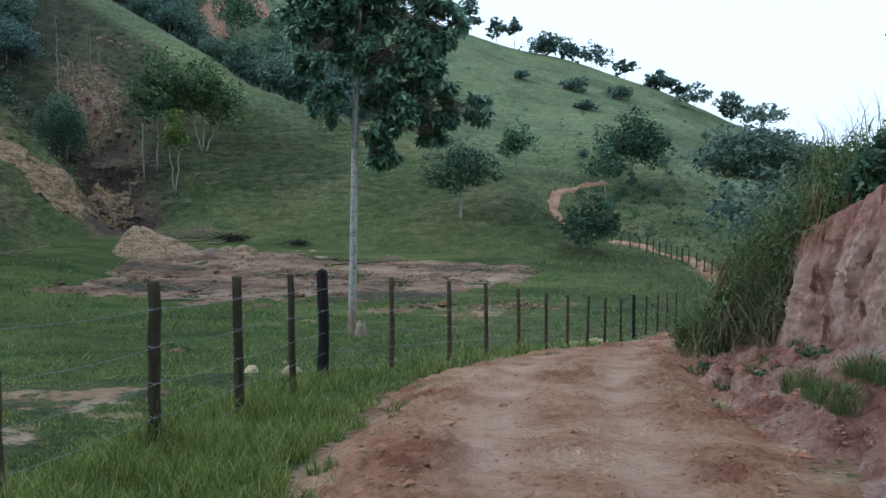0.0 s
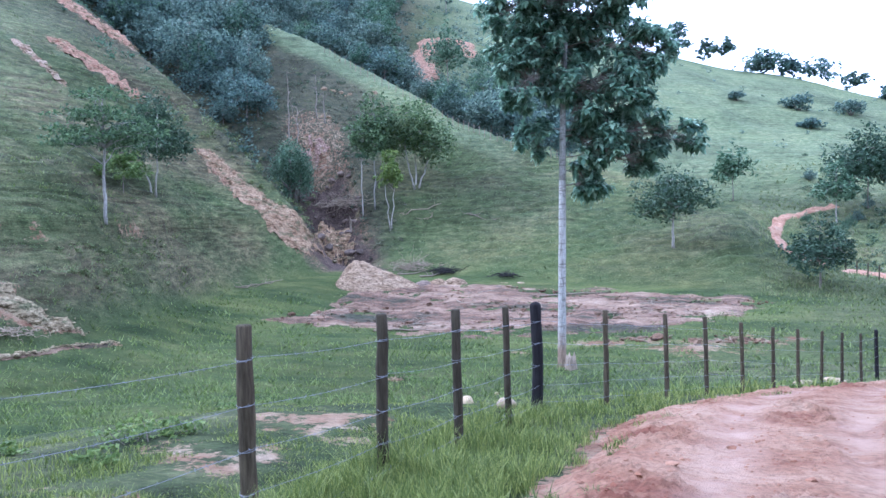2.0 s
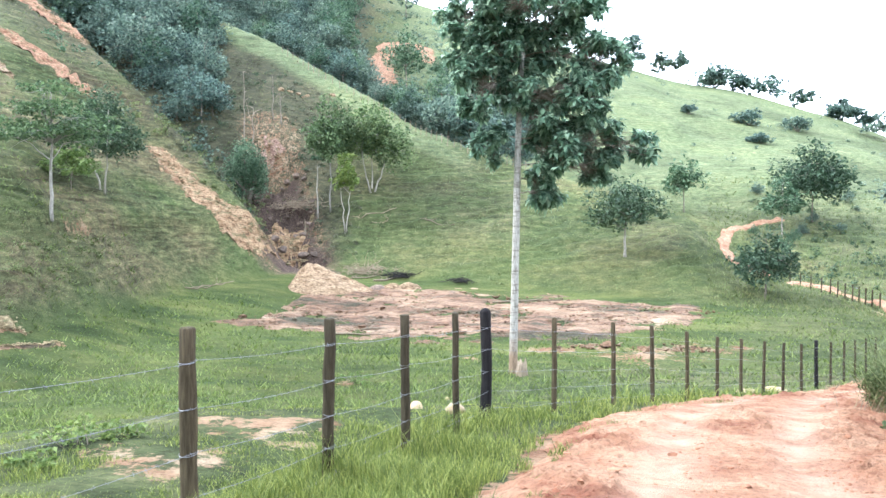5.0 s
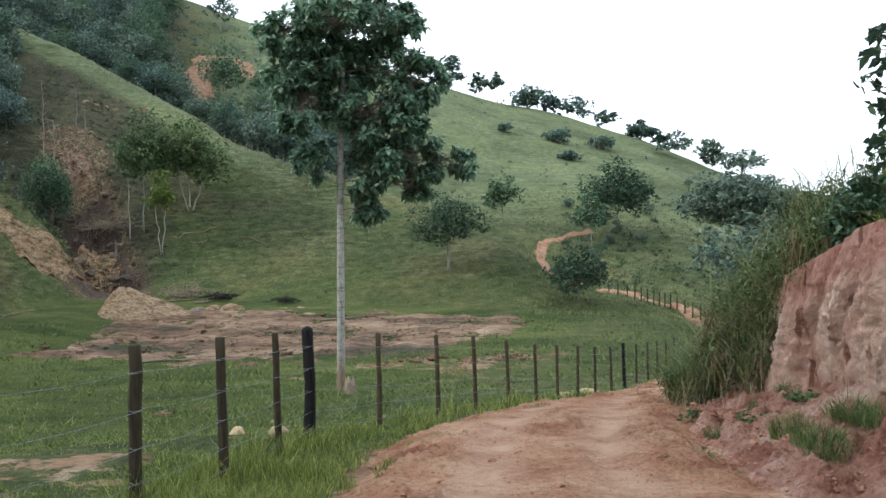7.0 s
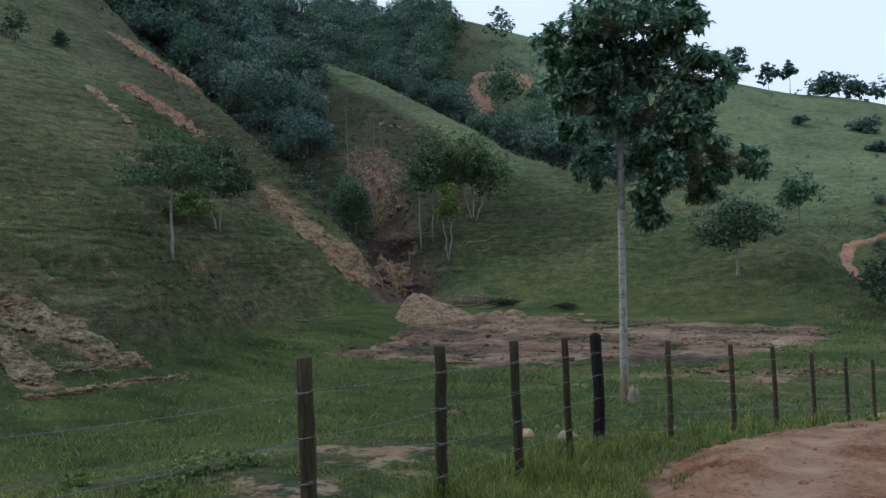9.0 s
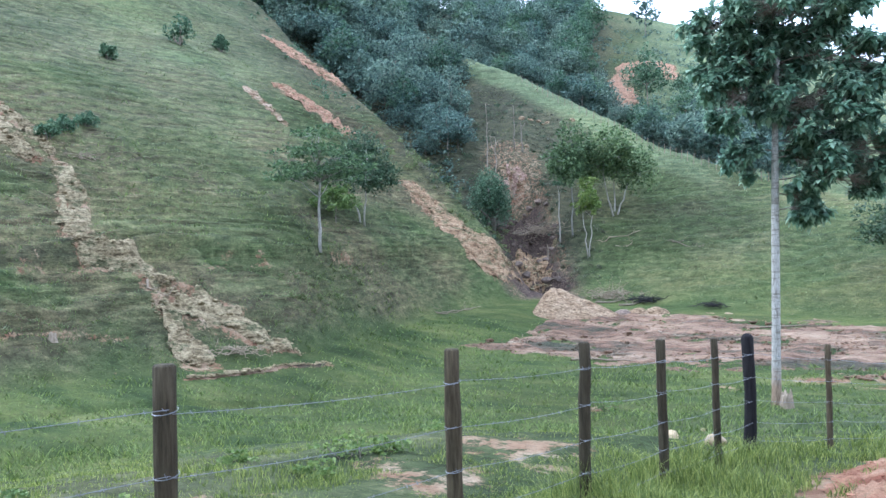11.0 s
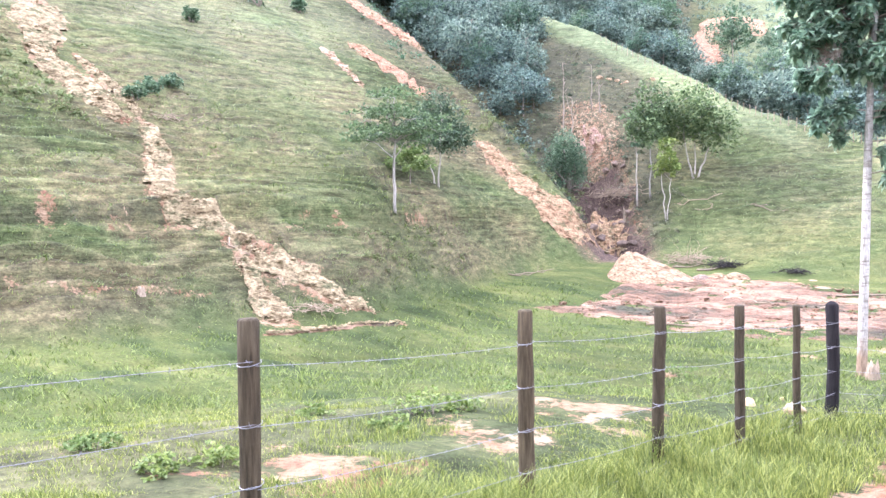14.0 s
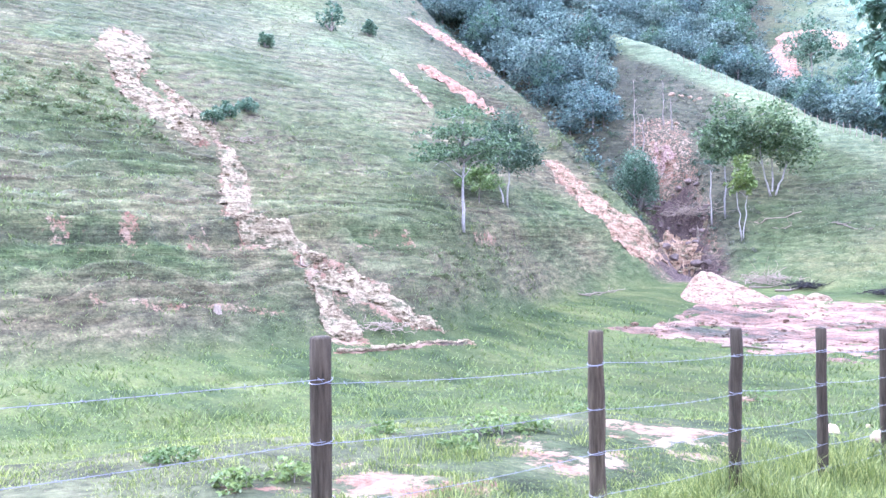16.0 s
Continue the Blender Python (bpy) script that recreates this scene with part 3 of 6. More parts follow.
# ---- the landslides: bearing, rise and half width (per metre of distance) down each line ----
SLIDES = [
    dict(name="landslide_scar", line=[(61.3, 0.2529, 0.0188), (61.33, 0.2325, 0.0303), (60.93, 0.2141, 0.0202), (61.48, 0.1992, 0.013), (60.31, 0.1815, 0.0253), (58.85, 0.1617, 0.0238), (57.59, 0.1404, 0.0159), (56.27, 0.1254, 0.0079)], label="long pale landslide scar of bare subsoil down the pasture", seed=1, mat=M_SLIDE_PALE),
    dict(name="landslide_scar", line=[(59.14, 0.1965, 0.0043), (57.75, 0.1732, 0.0115), (56.61, 0.1591, 0.0115), (55.78, 0.1417, 0.0058), (55.37, 0.1265, 0.0043)], label="narrow strip of torn earth beside the long scar", seed=5, mat=M_SLIDE_PALE),
    dict(name="landslide_scar", line=[(54.87, 0.1201, 0.01), (54.39, 0.0919, 0.0141), (54.17, 0.0696, 0.0183), (54.21, 0.0417, 0.0166), (53.61, 0.0233, 0.0116), (52.08, 0.0113, 0.01), (50.3, -0.0009, 0.0183), (49.0, -0.0152, 0.0248), (48.08, -0.0303, 0.0282)], label="stony channel of the landslide down the pasture", seed=6, mat=M_SLIDE_PALE, cell=0.2),
    dict(name="landslide_tongue", line=[(49.03, -0.037, 0.0087), (48.28, -0.0641, 0.0101), (47.52, -0.0836, 0.0144), (46.99, -0.1081, 0.0245), (46.49, -0.1205, 0.0274)], label="tongue of pale slipped earth at the hill's foot", seed=2, cell=0.16, mat=M_SLIDE_PALE),
    dict(name="landslide_tongue", line=[(48.23, -0.0274, 0.027), (47.47, -0.0454, 0.0301), (45.05, -0.0614, 0.0333), (43.14, -0.0859, 0.0238), (41.52, -0.101, 0.0143), (39.84, -0.1097, 0.0064)], label="broad tongue of pale slipped earth on grass", seed=3, cell=0.16, mat=M_SLIDE_PALE),
    dict(name="mud_streak", line=[(47.42, -0.1355, 0.0029), (42.66, -0.1322, 0.0058), (37.63, -0.1272, 0.0036)], label="thin streak of brown mud on the valley floor", seed=4, cell=0.2, start=20, mat=M_MUD, lift=0.045, rough=0.0),
    dict(name="cattle_path", line=[(63.61, -0.0603, 0.0026), (60.64, -0.0654, 0.0026), (58.24, -0.0707, 0.0026), (55.74, -0.0746, 0.0026), (53.53, -0.079, 0.0026), (51.18, -0.0841, 0.0026)], label="narrow trodden path of orange earth across the pasture", bare=0.46),
    dict(name="landslide_scar", line=[(41.08, 0.2811, 0.0126), (39.32, 0.2614, 0.0188), (37.26, 0.2384, 0.0157), (35.95, 0.2196, 0.0062)], label="orange landslide scar below the forest edge", seed=7, mat=M_RED),
    dict(name="landslide_scar", line=[(40.63, 0.2249, 0.0084), (39.4, 0.2087, 0.0199), (37.85, 0.1901, 0.0199), (36.31, 0.1712, 0.0126), (35.5, 0.1591, 0.0074)], label="bright orange landslide scar on the hill's shoulder", seed=8, mat=M_RED),
    dict(name="landslide_scar", line=[(42.81, 0.2187, 0.0075), (42.09, 0.2053, 0.0075), (40.96, 0.1872, 0.0047), (40.22, 0.1735, 0.0056)], label="narrow pale landslide scar on the pasture's shoulder", seed=9),
    dict(name="landslide_runout", line=[(31.58, 0.099, 0.0126), (29.68, 0.064, 0.0215), (27.78, 0.0369, 0.0252), (25.86, 0.0078, 0.0278), (24.03, -0.0118, 0.0252)], label="run of broken orange earth down to the gully", seed=10, mat=M_RUBBLE, cell=0.18),
    dict(name="landslide_runout", line=[(22.13, -0.0016, 0.0182), (23.04, -0.0169, 0.0223), (22.45, -0.0297, 0.0182), (21.48, -0.0368, 0.0122)], label="heap of orange earth at the gully's mouth", seed=11, rough=0.15, lift=0.2, mat=M_RUBBLE, cell=0.18),
    dict(name="landslide_scar", line=[(12.48, 0.213, 0.0072), (12.78, 0.2304, 0.0115), (14.13, 0.2371, 0.0065), (15.55, 0.2331, 0.0101), (16.17, 0.2153, 0.0115), (15.7, 0.1984, 0.0188), (16.2, 0.1808, 0.0173), (16.48, 0.1655, 0.0087)], label="hooked red landslide scar on the far hill", lift=0.3, mat=M_RED, seed=13, start=150, cell=0.4),
    dict(name="gully_headscar", line=[(24.31, 0.1151, 0.0113), (23.92, 0.1005, 0.0225), (23.55, 0.0811, 0.0169)], label="raw pinkish scarp at the head of the gully", seed=14, rough=0.5, lift=0.25, start=86, mat=M_SCARP),
]


def slide_plan(line, start):
    pts, half = [], []
    for az, rise, w in line:
        x, y = on_land(az, rise, start)
        pts.append((x, y)), half.append(max(w * math.hypot(x, y), 0.2 if w < 0.003 else 0.35))
    return pts, half


# ---- ground: one sheet out to the horizon ----
def build_ground():
    az = np.concatenate([np.arange(-36, 72, 0.23), np.arange(72, 324, 3.0)])
    rad = np.concatenate([np.exp(np.arange(math.log(0.5), math.log(34), 0.019)), np.exp(np.arange(math.log(34), math.log(135), 0.0042)), np.exp(np.arange(math.log(135), math.log(340), 0.012)), np.exp(np.linspace(math.log(340), math.log(2500), 40))])
    A, R = np.meshgrid(np.radians(az), rad)
    X, Y = (-R * np.sin(A)).ravel(), (R * np.cos(A)).ravel()
    Z = height(X, Y)
    azs, rs = bearing(X, Y), np.hypot(X, Y)
    # the sheet passes below the road and the bank
    rd, _ = polyline_distance(X, Y, ROAD_LINE)
    Z = Z - 0.10 * smooth(2.2, 1.2, rd)
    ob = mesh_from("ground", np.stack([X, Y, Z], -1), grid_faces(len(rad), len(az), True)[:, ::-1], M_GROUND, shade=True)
    fd = np.interp(azs, AZ, FOOT_D)
    fx = np.interp(Y, [p[1] for p in FENCE_LINE], [p[0] for p in FENCE_LINE])
    out = np.where(X < fx, polyline_distance(X, Y, FENCE_LINE)[0], 0)
    lush = smooth(6, 16, out) * smooth(1.06, 0.96, rs / fd) + 0.5 * smooth(1.25, 1.0, rs / fd) * smooth(22, 10, azs) * (rs > 40)
    set_attr(ob, "lush", np.clip(lush, 0, 1))
    rise = (Z - EYE) / rs
    dry = 0.8 * smooth(24, 34, azs) * smooth(1.0, 1.1, rs / fd) * np.clip(0.55 + 1.1 * fbm(X, Y, 7, 4, 77), 0, 1.1)
    dry = dry + 0.45 * smooth(27, 30, azs) * smooth(42, 38, azs) * smooth(-.085, -.06, rise) * smooth(.03, .005, rise) * (rs > 45) * np.clip(0.8 + fbm(X, Y, 4, 3, 78), 0, 1)
    set_attr(ob, "dry", np.clip(dry, 0, 1))
    wav = Z / 0.95 + 1.5 * fbm(X, Y, 10, 4, 21)
    tread = smooth(0.35, 0.95, np.abs((wav % 1.0) - 0.5) * 2) * smooth(1.03, 1.12, rs / fd) * smooth(200, 120, rs)
    steep = smooth(1.02, 1.10, rs / fd) * (0.55 + 0.45 * smooth(20, 30, azs)) * smooth(330, 230, rs)
    set_attr(ob, "steep", steep)
    set_attr(ob, "tread", np.clip(tread * (0.7 + 0.8 * fbm(X, Y, 15, 2, 45)), 0, 1))
    gd, _ = polyline_distance(X, Y, GULLY)
    soil = 0.45 * smooth(6.0, 3.5, gd)
    # where the gully's brown earth is darkened in place of shade
    set_attr(ob, "gully_shade", smooth(5.2, 2.6, gd + 1.2 * fbm(X, Y, 2.0, 3, 15)) * (rs < 112))
    rd2, _ = polyline_distance(X, Y, ROAD_LINE)
    soil = np.maximum(soil, 0.80 * smooth(2.7, 1.9, rd2 + 0.3 * fbm(X, Y, 1.3, 3, 52)))
    soil = np.maximum(soil, 0.8 * smooth(2.4, 3.4, X) * smooth(7.6, 6.2, X) * smooth(17, 15, Y) * (np.abs(Y) < 17))
    for px, py, w in BARE:
        soil = np.maximum(soil, 0.53 * np.exp(-(np.hypot(X - px, (Y - py)) / w / 1.35) ** 2) + 0.35 * fbm(X, Y, 0.6 + 0.5 * (w > 0.9), 4, 50) * (np.hypot(X - px, Y - py) < 2.5 * w))
    for row in SLIDES:
        pts, half = slide_plan(row["line"], row.get("start", 30.0))
        box = (np.abs(X - np.mean([p[0] for p in pts])) < 60) & (np.abs(Y - np.mean([p[1] for p in pts])) < 60)
        d, along = polyline_distance(X[box], Y[box], pts)
        cum = np.concatenate([[0], np.cumsum([math.dist(p, q) for p, q in zip(pts, pts[1:])])])
        hw = np.interp(along * cum[-1], cum, half)
        soil[box] = np.maximum(soil[box], row.get("bare", 0.66) * smooth(1.5, 0.55, d / hw))
    zz = Z - EYE
    bench = smooth(30, 36, azs) * smooth(0.9, 0.55, np.abs(zz - 0.5)) * (rs < 90) * np.clip(fbm(X, Y, 2.0, 4, 12) * 1.1 - 0.1, 0, 0.55)
    set_attr(ob, "soil", np.clip(np.maximum(soil, bench), 0, 1))
    crest = np.interp(azs, [p[0] for p in sorted(SPUR)], [p[1] for p in sorted(SPUR)])
    behind = rs - crest
    woods = smooth(47, 36, azs) * smooth(6, 14, behind) * np.maximum(smooth(15.8, 18.0, azs), smooth(8, 11, azs) * smooth(45, 25, behind))
    face = smooth(17.0, 20.5, azs) * smooth(34, 29, azs) * smooth(90, 98, rs) * smooth(-7, -13, behind)
    hollow = smooth(26.5, 28, azs) * smooth(47, 36, azs) * smooth(100, 125, rs)
    scarp = 0.8 * smooth(44, 50, azs) * smooth(0.75, 0.35, np.abs(Z - EYE - 0.95 - 0.25 * fbm(X, Y, 9, 3, 18))) * (rs < 80) * np.clip(0.8 + 0.8 * fbm(X, Y, 4, 3, 19), 0, 1)
    set_attr(ob, "scrub", np.clip(woods + face + hollow + scarp, 0, 1) * 0.9)
    ridge_grass = smooth(8, 12, azs) * smooth(28.5, 26, azs) * smooth(-13, -7, behind) * smooth(14, 8, behind)
    # paleness grows with distance: dry far grass plus painted haze
    hazy_pasture = smooth(115, 170, rs) * smooth(17, 12, azs) + 0.5 * smooth(75, 110, rs) * smooth(36, 44, azs)
    set_attr(ob, "pale", np.clip(hazy_pasture + 1.2 * ridge_grass, 0, 1.2))
    return tagged(ob, "green pasture on steep hills round a valley", "ground", kind="structure")


BARE = [(*on_land(az, rise, 4.5), w) for az, rise, w in ((44.8, -.309, .5), (46.5, -.300, .4), (31.6, -.269, .42), (33.5, -.262, .3), (29.5, -.275, .3), (23.6, -.235, .6), (26.0, -.232, .6), (21.5, -.240, .4), (55, -.30, .3), (18.5, -.190, .5), (9.4, -.160, .5), (65.1, .025, .45), (61.6, .020, .6), (60.9, .019, .5), (-3.93, -0.1454, 1.6), (-5.58, -0.1428, 1.6), (-7.42, -0.1436, 1.5), (-9.05, -0.1414, 1.0), (-1.02, -0.1555, 1.2), (-2.68, -0.1509, 1.4), (3.1, -0.1488, 1.3), (1.03, -0.144, 1.5))]
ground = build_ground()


SCARS = []


def strip(name, pts, widths, mat, lift=0.05, rough=0.05, cell=0.25, seed=0, label="", category="", shape=None, jag=0.25, ragged=0.75):
    """A sheet draped along a line of points on the land, with an uneven border that dips under the ground."""
    seg = [math.dist(p, q) for p, q in zip(pts, pts[1:])]
    cum = np.concatenate([[0], np.cumsum(seg)])
    SCARS.append((pts, max(widths)))
    n = max(int(cum[-1] / cell), 8)
    s = np.linspace(0, cum[-1], n)
    cx, cy, cw = (np.interp(s, cum, v) for v in ([p[0] for p in pts], [p[1] for p in pts], widths))
    half_k = min(max(int(1.6 / cell), 4), n // 3)
    kern = np.hanning(2 * half_k + 3)[1:-1]
    kern /= kern.sum()
    cx, cy, cw = (np.convolve(np.pad(v, half_k, mode="edge"), kern, "valid") for v in (cx, cy, cw))
    tx, ty = np.gradient(cx), np.gradient(cy)
    ln = np.hypot(tx, ty) + 1e-9
    nx, ny = -ty / ln, tx / ln
    m = max(int(max(widths) * 2 / cell), 8)
    u = np.linspace(-1, 1, m)
    half = cw[:, None] * (1 + jag * fbm(s[:, None] * np.ones((1, m)), np.sign(u)[None] * 40.0 + 0 * s[:, None], max(widths) * 0.7, 4, seed))
    X, Y = cx[:, None] + nx[:, None] * u * half, cy[:, None] + ny[:, None] * u * half
    edge = np.maximum(np.abs(u)[None] * np.ones((n, 1)), np.maximum(1 - s / (cw + 0.1), 1 - (s[-1] - s) / (cw + 0.1))[:, None])
    cover = (1 - edge) * 2.2 + ragged * fbm(X, Y, 1.6, 6, seed + 5, 0.72) - 0.12
    body = np.clip(cover, -0.6, 0.5) / 0.5
    Z = height(X.ravel(), Y.ravel()).reshape(X.shape) + lift * body
    Z = Z + rough * np.clip(body, 0, 1) * (0.7 * fbm(X, Y, 1.0, 5, seed + 7, 0.65) + 0.9 * np.abs(fbm(X, Y, 0.5, 3, seed + 17, 0.65)))
    if shape is not None:
        Z = Z + np.clip(body, 0, 1) * shape(X, Y, u[None] * np.ones((n, 1)), s[:, None] * np.ones((1, m)))
    ob = mesh_from(name, np.stack([X, Y, Z], -1).reshape(-1, 3), grid_faces(n, m)[:, ::-1], mat, shade=True)
    return tagged(ob, label, category, kind="structure"), u, (n, m)


# ---- the dirt road ----
def ruts(X, Y, u, s):
    lat = u * 2.0
    lane = np.minimum(np.abs(lat + 0.68 + 0.10 * np.sin(s * 0.35)), np.abs(lat - 0.55 - 0.08 * np.sin(s * 0.3)))
    r = -0.035 * np.exp(-(lane / 0.30) ** 2)
    off = 1 - 0.9 * np.exp(-(lane / 0.26) ** 4)
    clods = np.clip(np.abs(fbm(X, Y, 0.15, 3, 61, 0.7)) - 0.16, 0, 1) * np.clip(0.5 + 1.4 * fbm(X, Y, 0.9, 2, 62), 0, 1.4)
    ledge = 0.035 * smooth(0.05, 0.25, fbm(X, Y, 0.55, 4, 65, 0.65)) * smooth(1.05, 1.5, np.abs(lat))
    return r + off * (0.07 * clods + 0.008 * fbm(X, Y, 0.45, 3, 63, 0.6)) + ledge + 0.05


near_road, u, (n, m) = strip("dirt_road", ROAD_LINE, [2.05] * 12, M_ROAD, 0.03, 0.018, 0.055, 3, "rutted reddish dirt road winding down beside the fence", "road", ruts, 0.12, 0.25)
lat = (u * 1.95)[None] * np.ones((n, 1))
along = np.linspace(0, sum(math.dist(p, q) for p, q in zip(ROAD_LINE, ROAD_LINE[1:])), n)[:, None]
lane = np.minimum(np.abs(lat + 0.68 + 0.10 * np.sin(along * 0.35)), np.abs(lat - 0.55 - 0.08 * np.sin(along * 0.3)))
set_attr(near_road, "worn", (np.exp(-(lane / 0.30) ** 2)).ravel())
FAR_ROAD = [on_land(az, rise, 74) for az, rise in ((-19.0, -.0909), (-17.4, -.0835), (-14.9, -.0692), (-12.6, -.0593), (-10.6, -.0500), (-9.1, -.0410), (-8.3, -.0280), (-7.9, -.0165), (-8.2, -.0030), (-9.1, .0050), (-10.4, .0100), (-11.8, .0130))]
far_road, u, (n, m) = strip("dirt_road", FAR_ROAD, [0.85] * 12, M_ROAD, 0.20, 0.02, 0.4, 4, "pale dirt road climbing the far hillside", "road", None, 0.1, 0.1)
set_attr(far_road, "worn", np.full(n * m, 0.2))


# ---- landslides, mud and the gully ----
def scar(name, line, label, lift=0.17, rough=0.11, seed=0, start=30.0, mat=None, cell=0.22, jag=0.35):
    pts, half = slide_plan(line, start)
    return strip(name, pts, half, mat or M_SLIDE, lift, rough, cell, seed, label, "landslide", None, jag, 1.15)[0]


for row in SLIDES:
    if row["name"] != "cattle_path":
        scar(**row)
MUD_FAR = [(28.5, -.106), (27.8, -.102), (23.5, -.099), (21.0, -.079), (18.1, -.074), (14.4, -.072), (10.4, -.075), (2.3, -.084), (-5.9, -.091), (-9.4, -.098)]
MUD_NEAR = [(28.5, -.109), (27.8, -.115), (23.5, -.126), (18.2, -.132), (10.5, -.138), (5.7, -.136), (2.4, -.134), (-1.7, -.125), (-5.9, -.111), (-9.4, -.0995)]


def mud_flat():
    az = np.arange(-9.6, 28.6, 0.1)
    v = np.linspace(-0.12, 1.12, 110)
    far = np.interp(az, [p[0] for p in MUD_FAR[::-1]], [p[1] for p in MUD_FAR[::-1]])
    near = np.interp(az, [p[0] for p in MUD_NEAR[::-1]], [p[1] for p in MUD_NEAR[::-1]])
    S = near[:, None] + (far - near)[:, None] * v
    A = np.radians(az)[:, None] + 0 * S
    D = 5.9 / -S
    for _ in range(14):
        D = 0.5 * D + 0.5 * np.clip((height(-D * np.sin(A), D * np.cos(A)) - EYE) / S, 20, 95)
    X, Y = -D * np.sin(A), D * np.cos(A)
    edge = np.minimum(np.minimum(v, 1 - v)[None] * 4.0 * np.clip((far - near)[:, None] / 0.05, 0.2, 1), 1) + 0.6 * fbm(X, Y, 7.0, 5, 91)
    Z = height(X, Y) + np.clip(edge - 0.12, -1, 0.35) * 0.35 - 0.04 + 0.12 * fbm(X, Y, 1.6, 4, 95)
    ob = mesh_from("mud_flat", np.stack([X, Y, Z], -1).reshape(-1, 3), grid_faces(len(az), len(v)), M_MUD, shade=True)
    return tagged(ob, "broad sheet of pinkish dried mud on the valley floor", "mud", kind="structure")


mud_flat()


# ---- the cut bank ----
def earth_bank():
    ys = np.concatenate([np.arange(-14.0, 5.0, 0.12), np.arange(5.0, 16.4, 0.04)])
    toe = np.interp(ys, [p[1] for p in ROAD_LINE], [p[0] for p in ROAD_LINE]) + 1.75
    lev, top, xb = road_level(ys), bank_top(ys), bank_line(ys)
    end = smooth(15.0, 11.4, ys)
    knee = lev + (0.42 + 0.06 * np.clip(12.5 - ys, 0, 12)) * end
    top = np.maximum(top, knee + 0.02)
    u = np.concatenate([np.linspace(0, 1, 44), np.linspace(1.02, 2, 72), np.linspace(2.04, 3, 16)])
    Yg, U = np.meshgrid(ys, u, indexing="ij")
    tal, fac, cap = np.clip(U, 0, 1), np.clip(U - 1, 0, 1), np.clip(U - 2, 0, 1)
    c = lambda a: a[:, None]
    back = 0.8 * smooth(11.6, 14.5, Yg)
    X = c(toe) + (c(xb) - 0.2 - c(toe)) * tal + (0.32 * fac - 0.10 * np.sin(fac * 3.1)) + 2.4 * cap + back * tal
    Z = c(lev) - 0.10 + (c(knee) - c(lev) + 0.10) * tal ** 1.4 + (c(top) - c(knee)) * fac + 0.35 * cap - 0.5 * cap * smooth(0.6, 1, cap)
    flute = -np.abs(fbm(Yg + 0.10 * Z, 0.05 * Z + 3, 0.30, 4, 71, 0.6)) + 0.07 * fbm(Yg, 0.3 * Z, 0.20, 4, 73, 0.65)
    big = fbm(Yg, 0.22 * Z + 8, 2.6, 2, 75)
    face_w = np.sin(np.clip(fac, 0.02, 0.98) * math.pi) ** 0.6 * (U > 1)
    rill = np.clip(fbm(Yg + 0.28 * Z, 0.05 * Z + 30, 0.6, 3, 79, 0.6) - 0.30, 0, 1)
    split = np.clip(0.10 - np.abs(fbm(Yg + 0.35 * Z, 0.10 * Z + 50, 0.75, 3, 83, 0.55)), 0, 1) * smooth(0.85, 0.45, fac)
    X = X + face_w * (0.10 * flute + 0.20 * big + 0.5 * rill + 2.2 * split + 0.05 * fbm(Yg, Z, 0.20, 4, 77, 0.65) + 0.05)
    tal_w = smooth(0.05, 0.3, tal) * (U <= 1.0)
    Z = Z + tal_w * (0.16 * fbm(X, Yg, 0.9, 4, 81, 0.6) + 0.13 * np.abs(fbm(X, Yg, 0.32, 4, 85, 0.65)))
    ob = mesh_from("earth_bank", np.stack([X, Yg, Z], -1).reshape(-1, 3), grid_faces(len(ys), len(u)), M_BANK, shade=True)
    set_attr(ob, "rim", smooth(1.35, 2.0, U).ravel())
    set_attr(ob, "talus", (smooth(1.06, 0.92, U + 0.12 * fbm(Yg, U, 0.8, 3, 88))).ravel())
    return tagged(ob, "steep road cut of fluted reddish earth with crumbled talus", "bank", kind="structure")


BANK = earth_bank()


# ---- shape helpers ----
class Soup:
    """Gathers vertices and triangles."""

    def __init__(self):
        self.v, self.f, self.n = [], [], 0

    def add(self, v, f):
        self.v.append(np.asarray(v, float)), self.f.append(np.asarray(f, int) + self.n)
        self.n += len(v)

    def make(self, name, mat, parent=None, shade=False):
        return mesh_from(name, np.concatenate(self.v), np.concatenate(self.f), mat, parent, shade)


def tube(soup, pts, radii, seg=7, cap=True):
    pts = np.asarray(pts, float)
    t = np.gradient(pts, axis=0)
    t /= np.linalg.norm(t, axis=1)[:, None] + 1e-9
    a = np.where(np.abs(t[:, 2:3]) > 0.9, [[1.0, 0, 0]], [[0, 0, 1.0]])
    n = np.cross(t, a)
    n /= np.linalg.norm(n, axis=1)[:, None]
    b = np.cross(t, n)
    ang = np.linspace(0, 2 * math.pi, seg, endpoint=False)
    r = np.asarray(radii, float)[:, None, None]
    ring = pts[:, None] + r * (np.cos(ang)[None, :, None] * n[:, None] + np.sin(ang)[None, :, None] * b[:, None])
    q = grid_faces(len(pts), seg, True)
    f = np.concatenate([q[:, [0, 1, 2]], q[:, [0, 2, 3]]])
    v = ring.reshape(-1, 3)
    if cap:
        e = len(v)
        v = np.concatenate([v, pts[[0, -1]]])
        k = np.arange(seg)
        last = (len(pts) - 1) * seg
        f = np.concatenate([f, np.stack([k, np.full(seg, e), (k + 1) % seg], -1), np.stack([last + k, last + (k + 1) % seg, np.full(seg, e + 1)], -1)])
    soup.add(v, f)


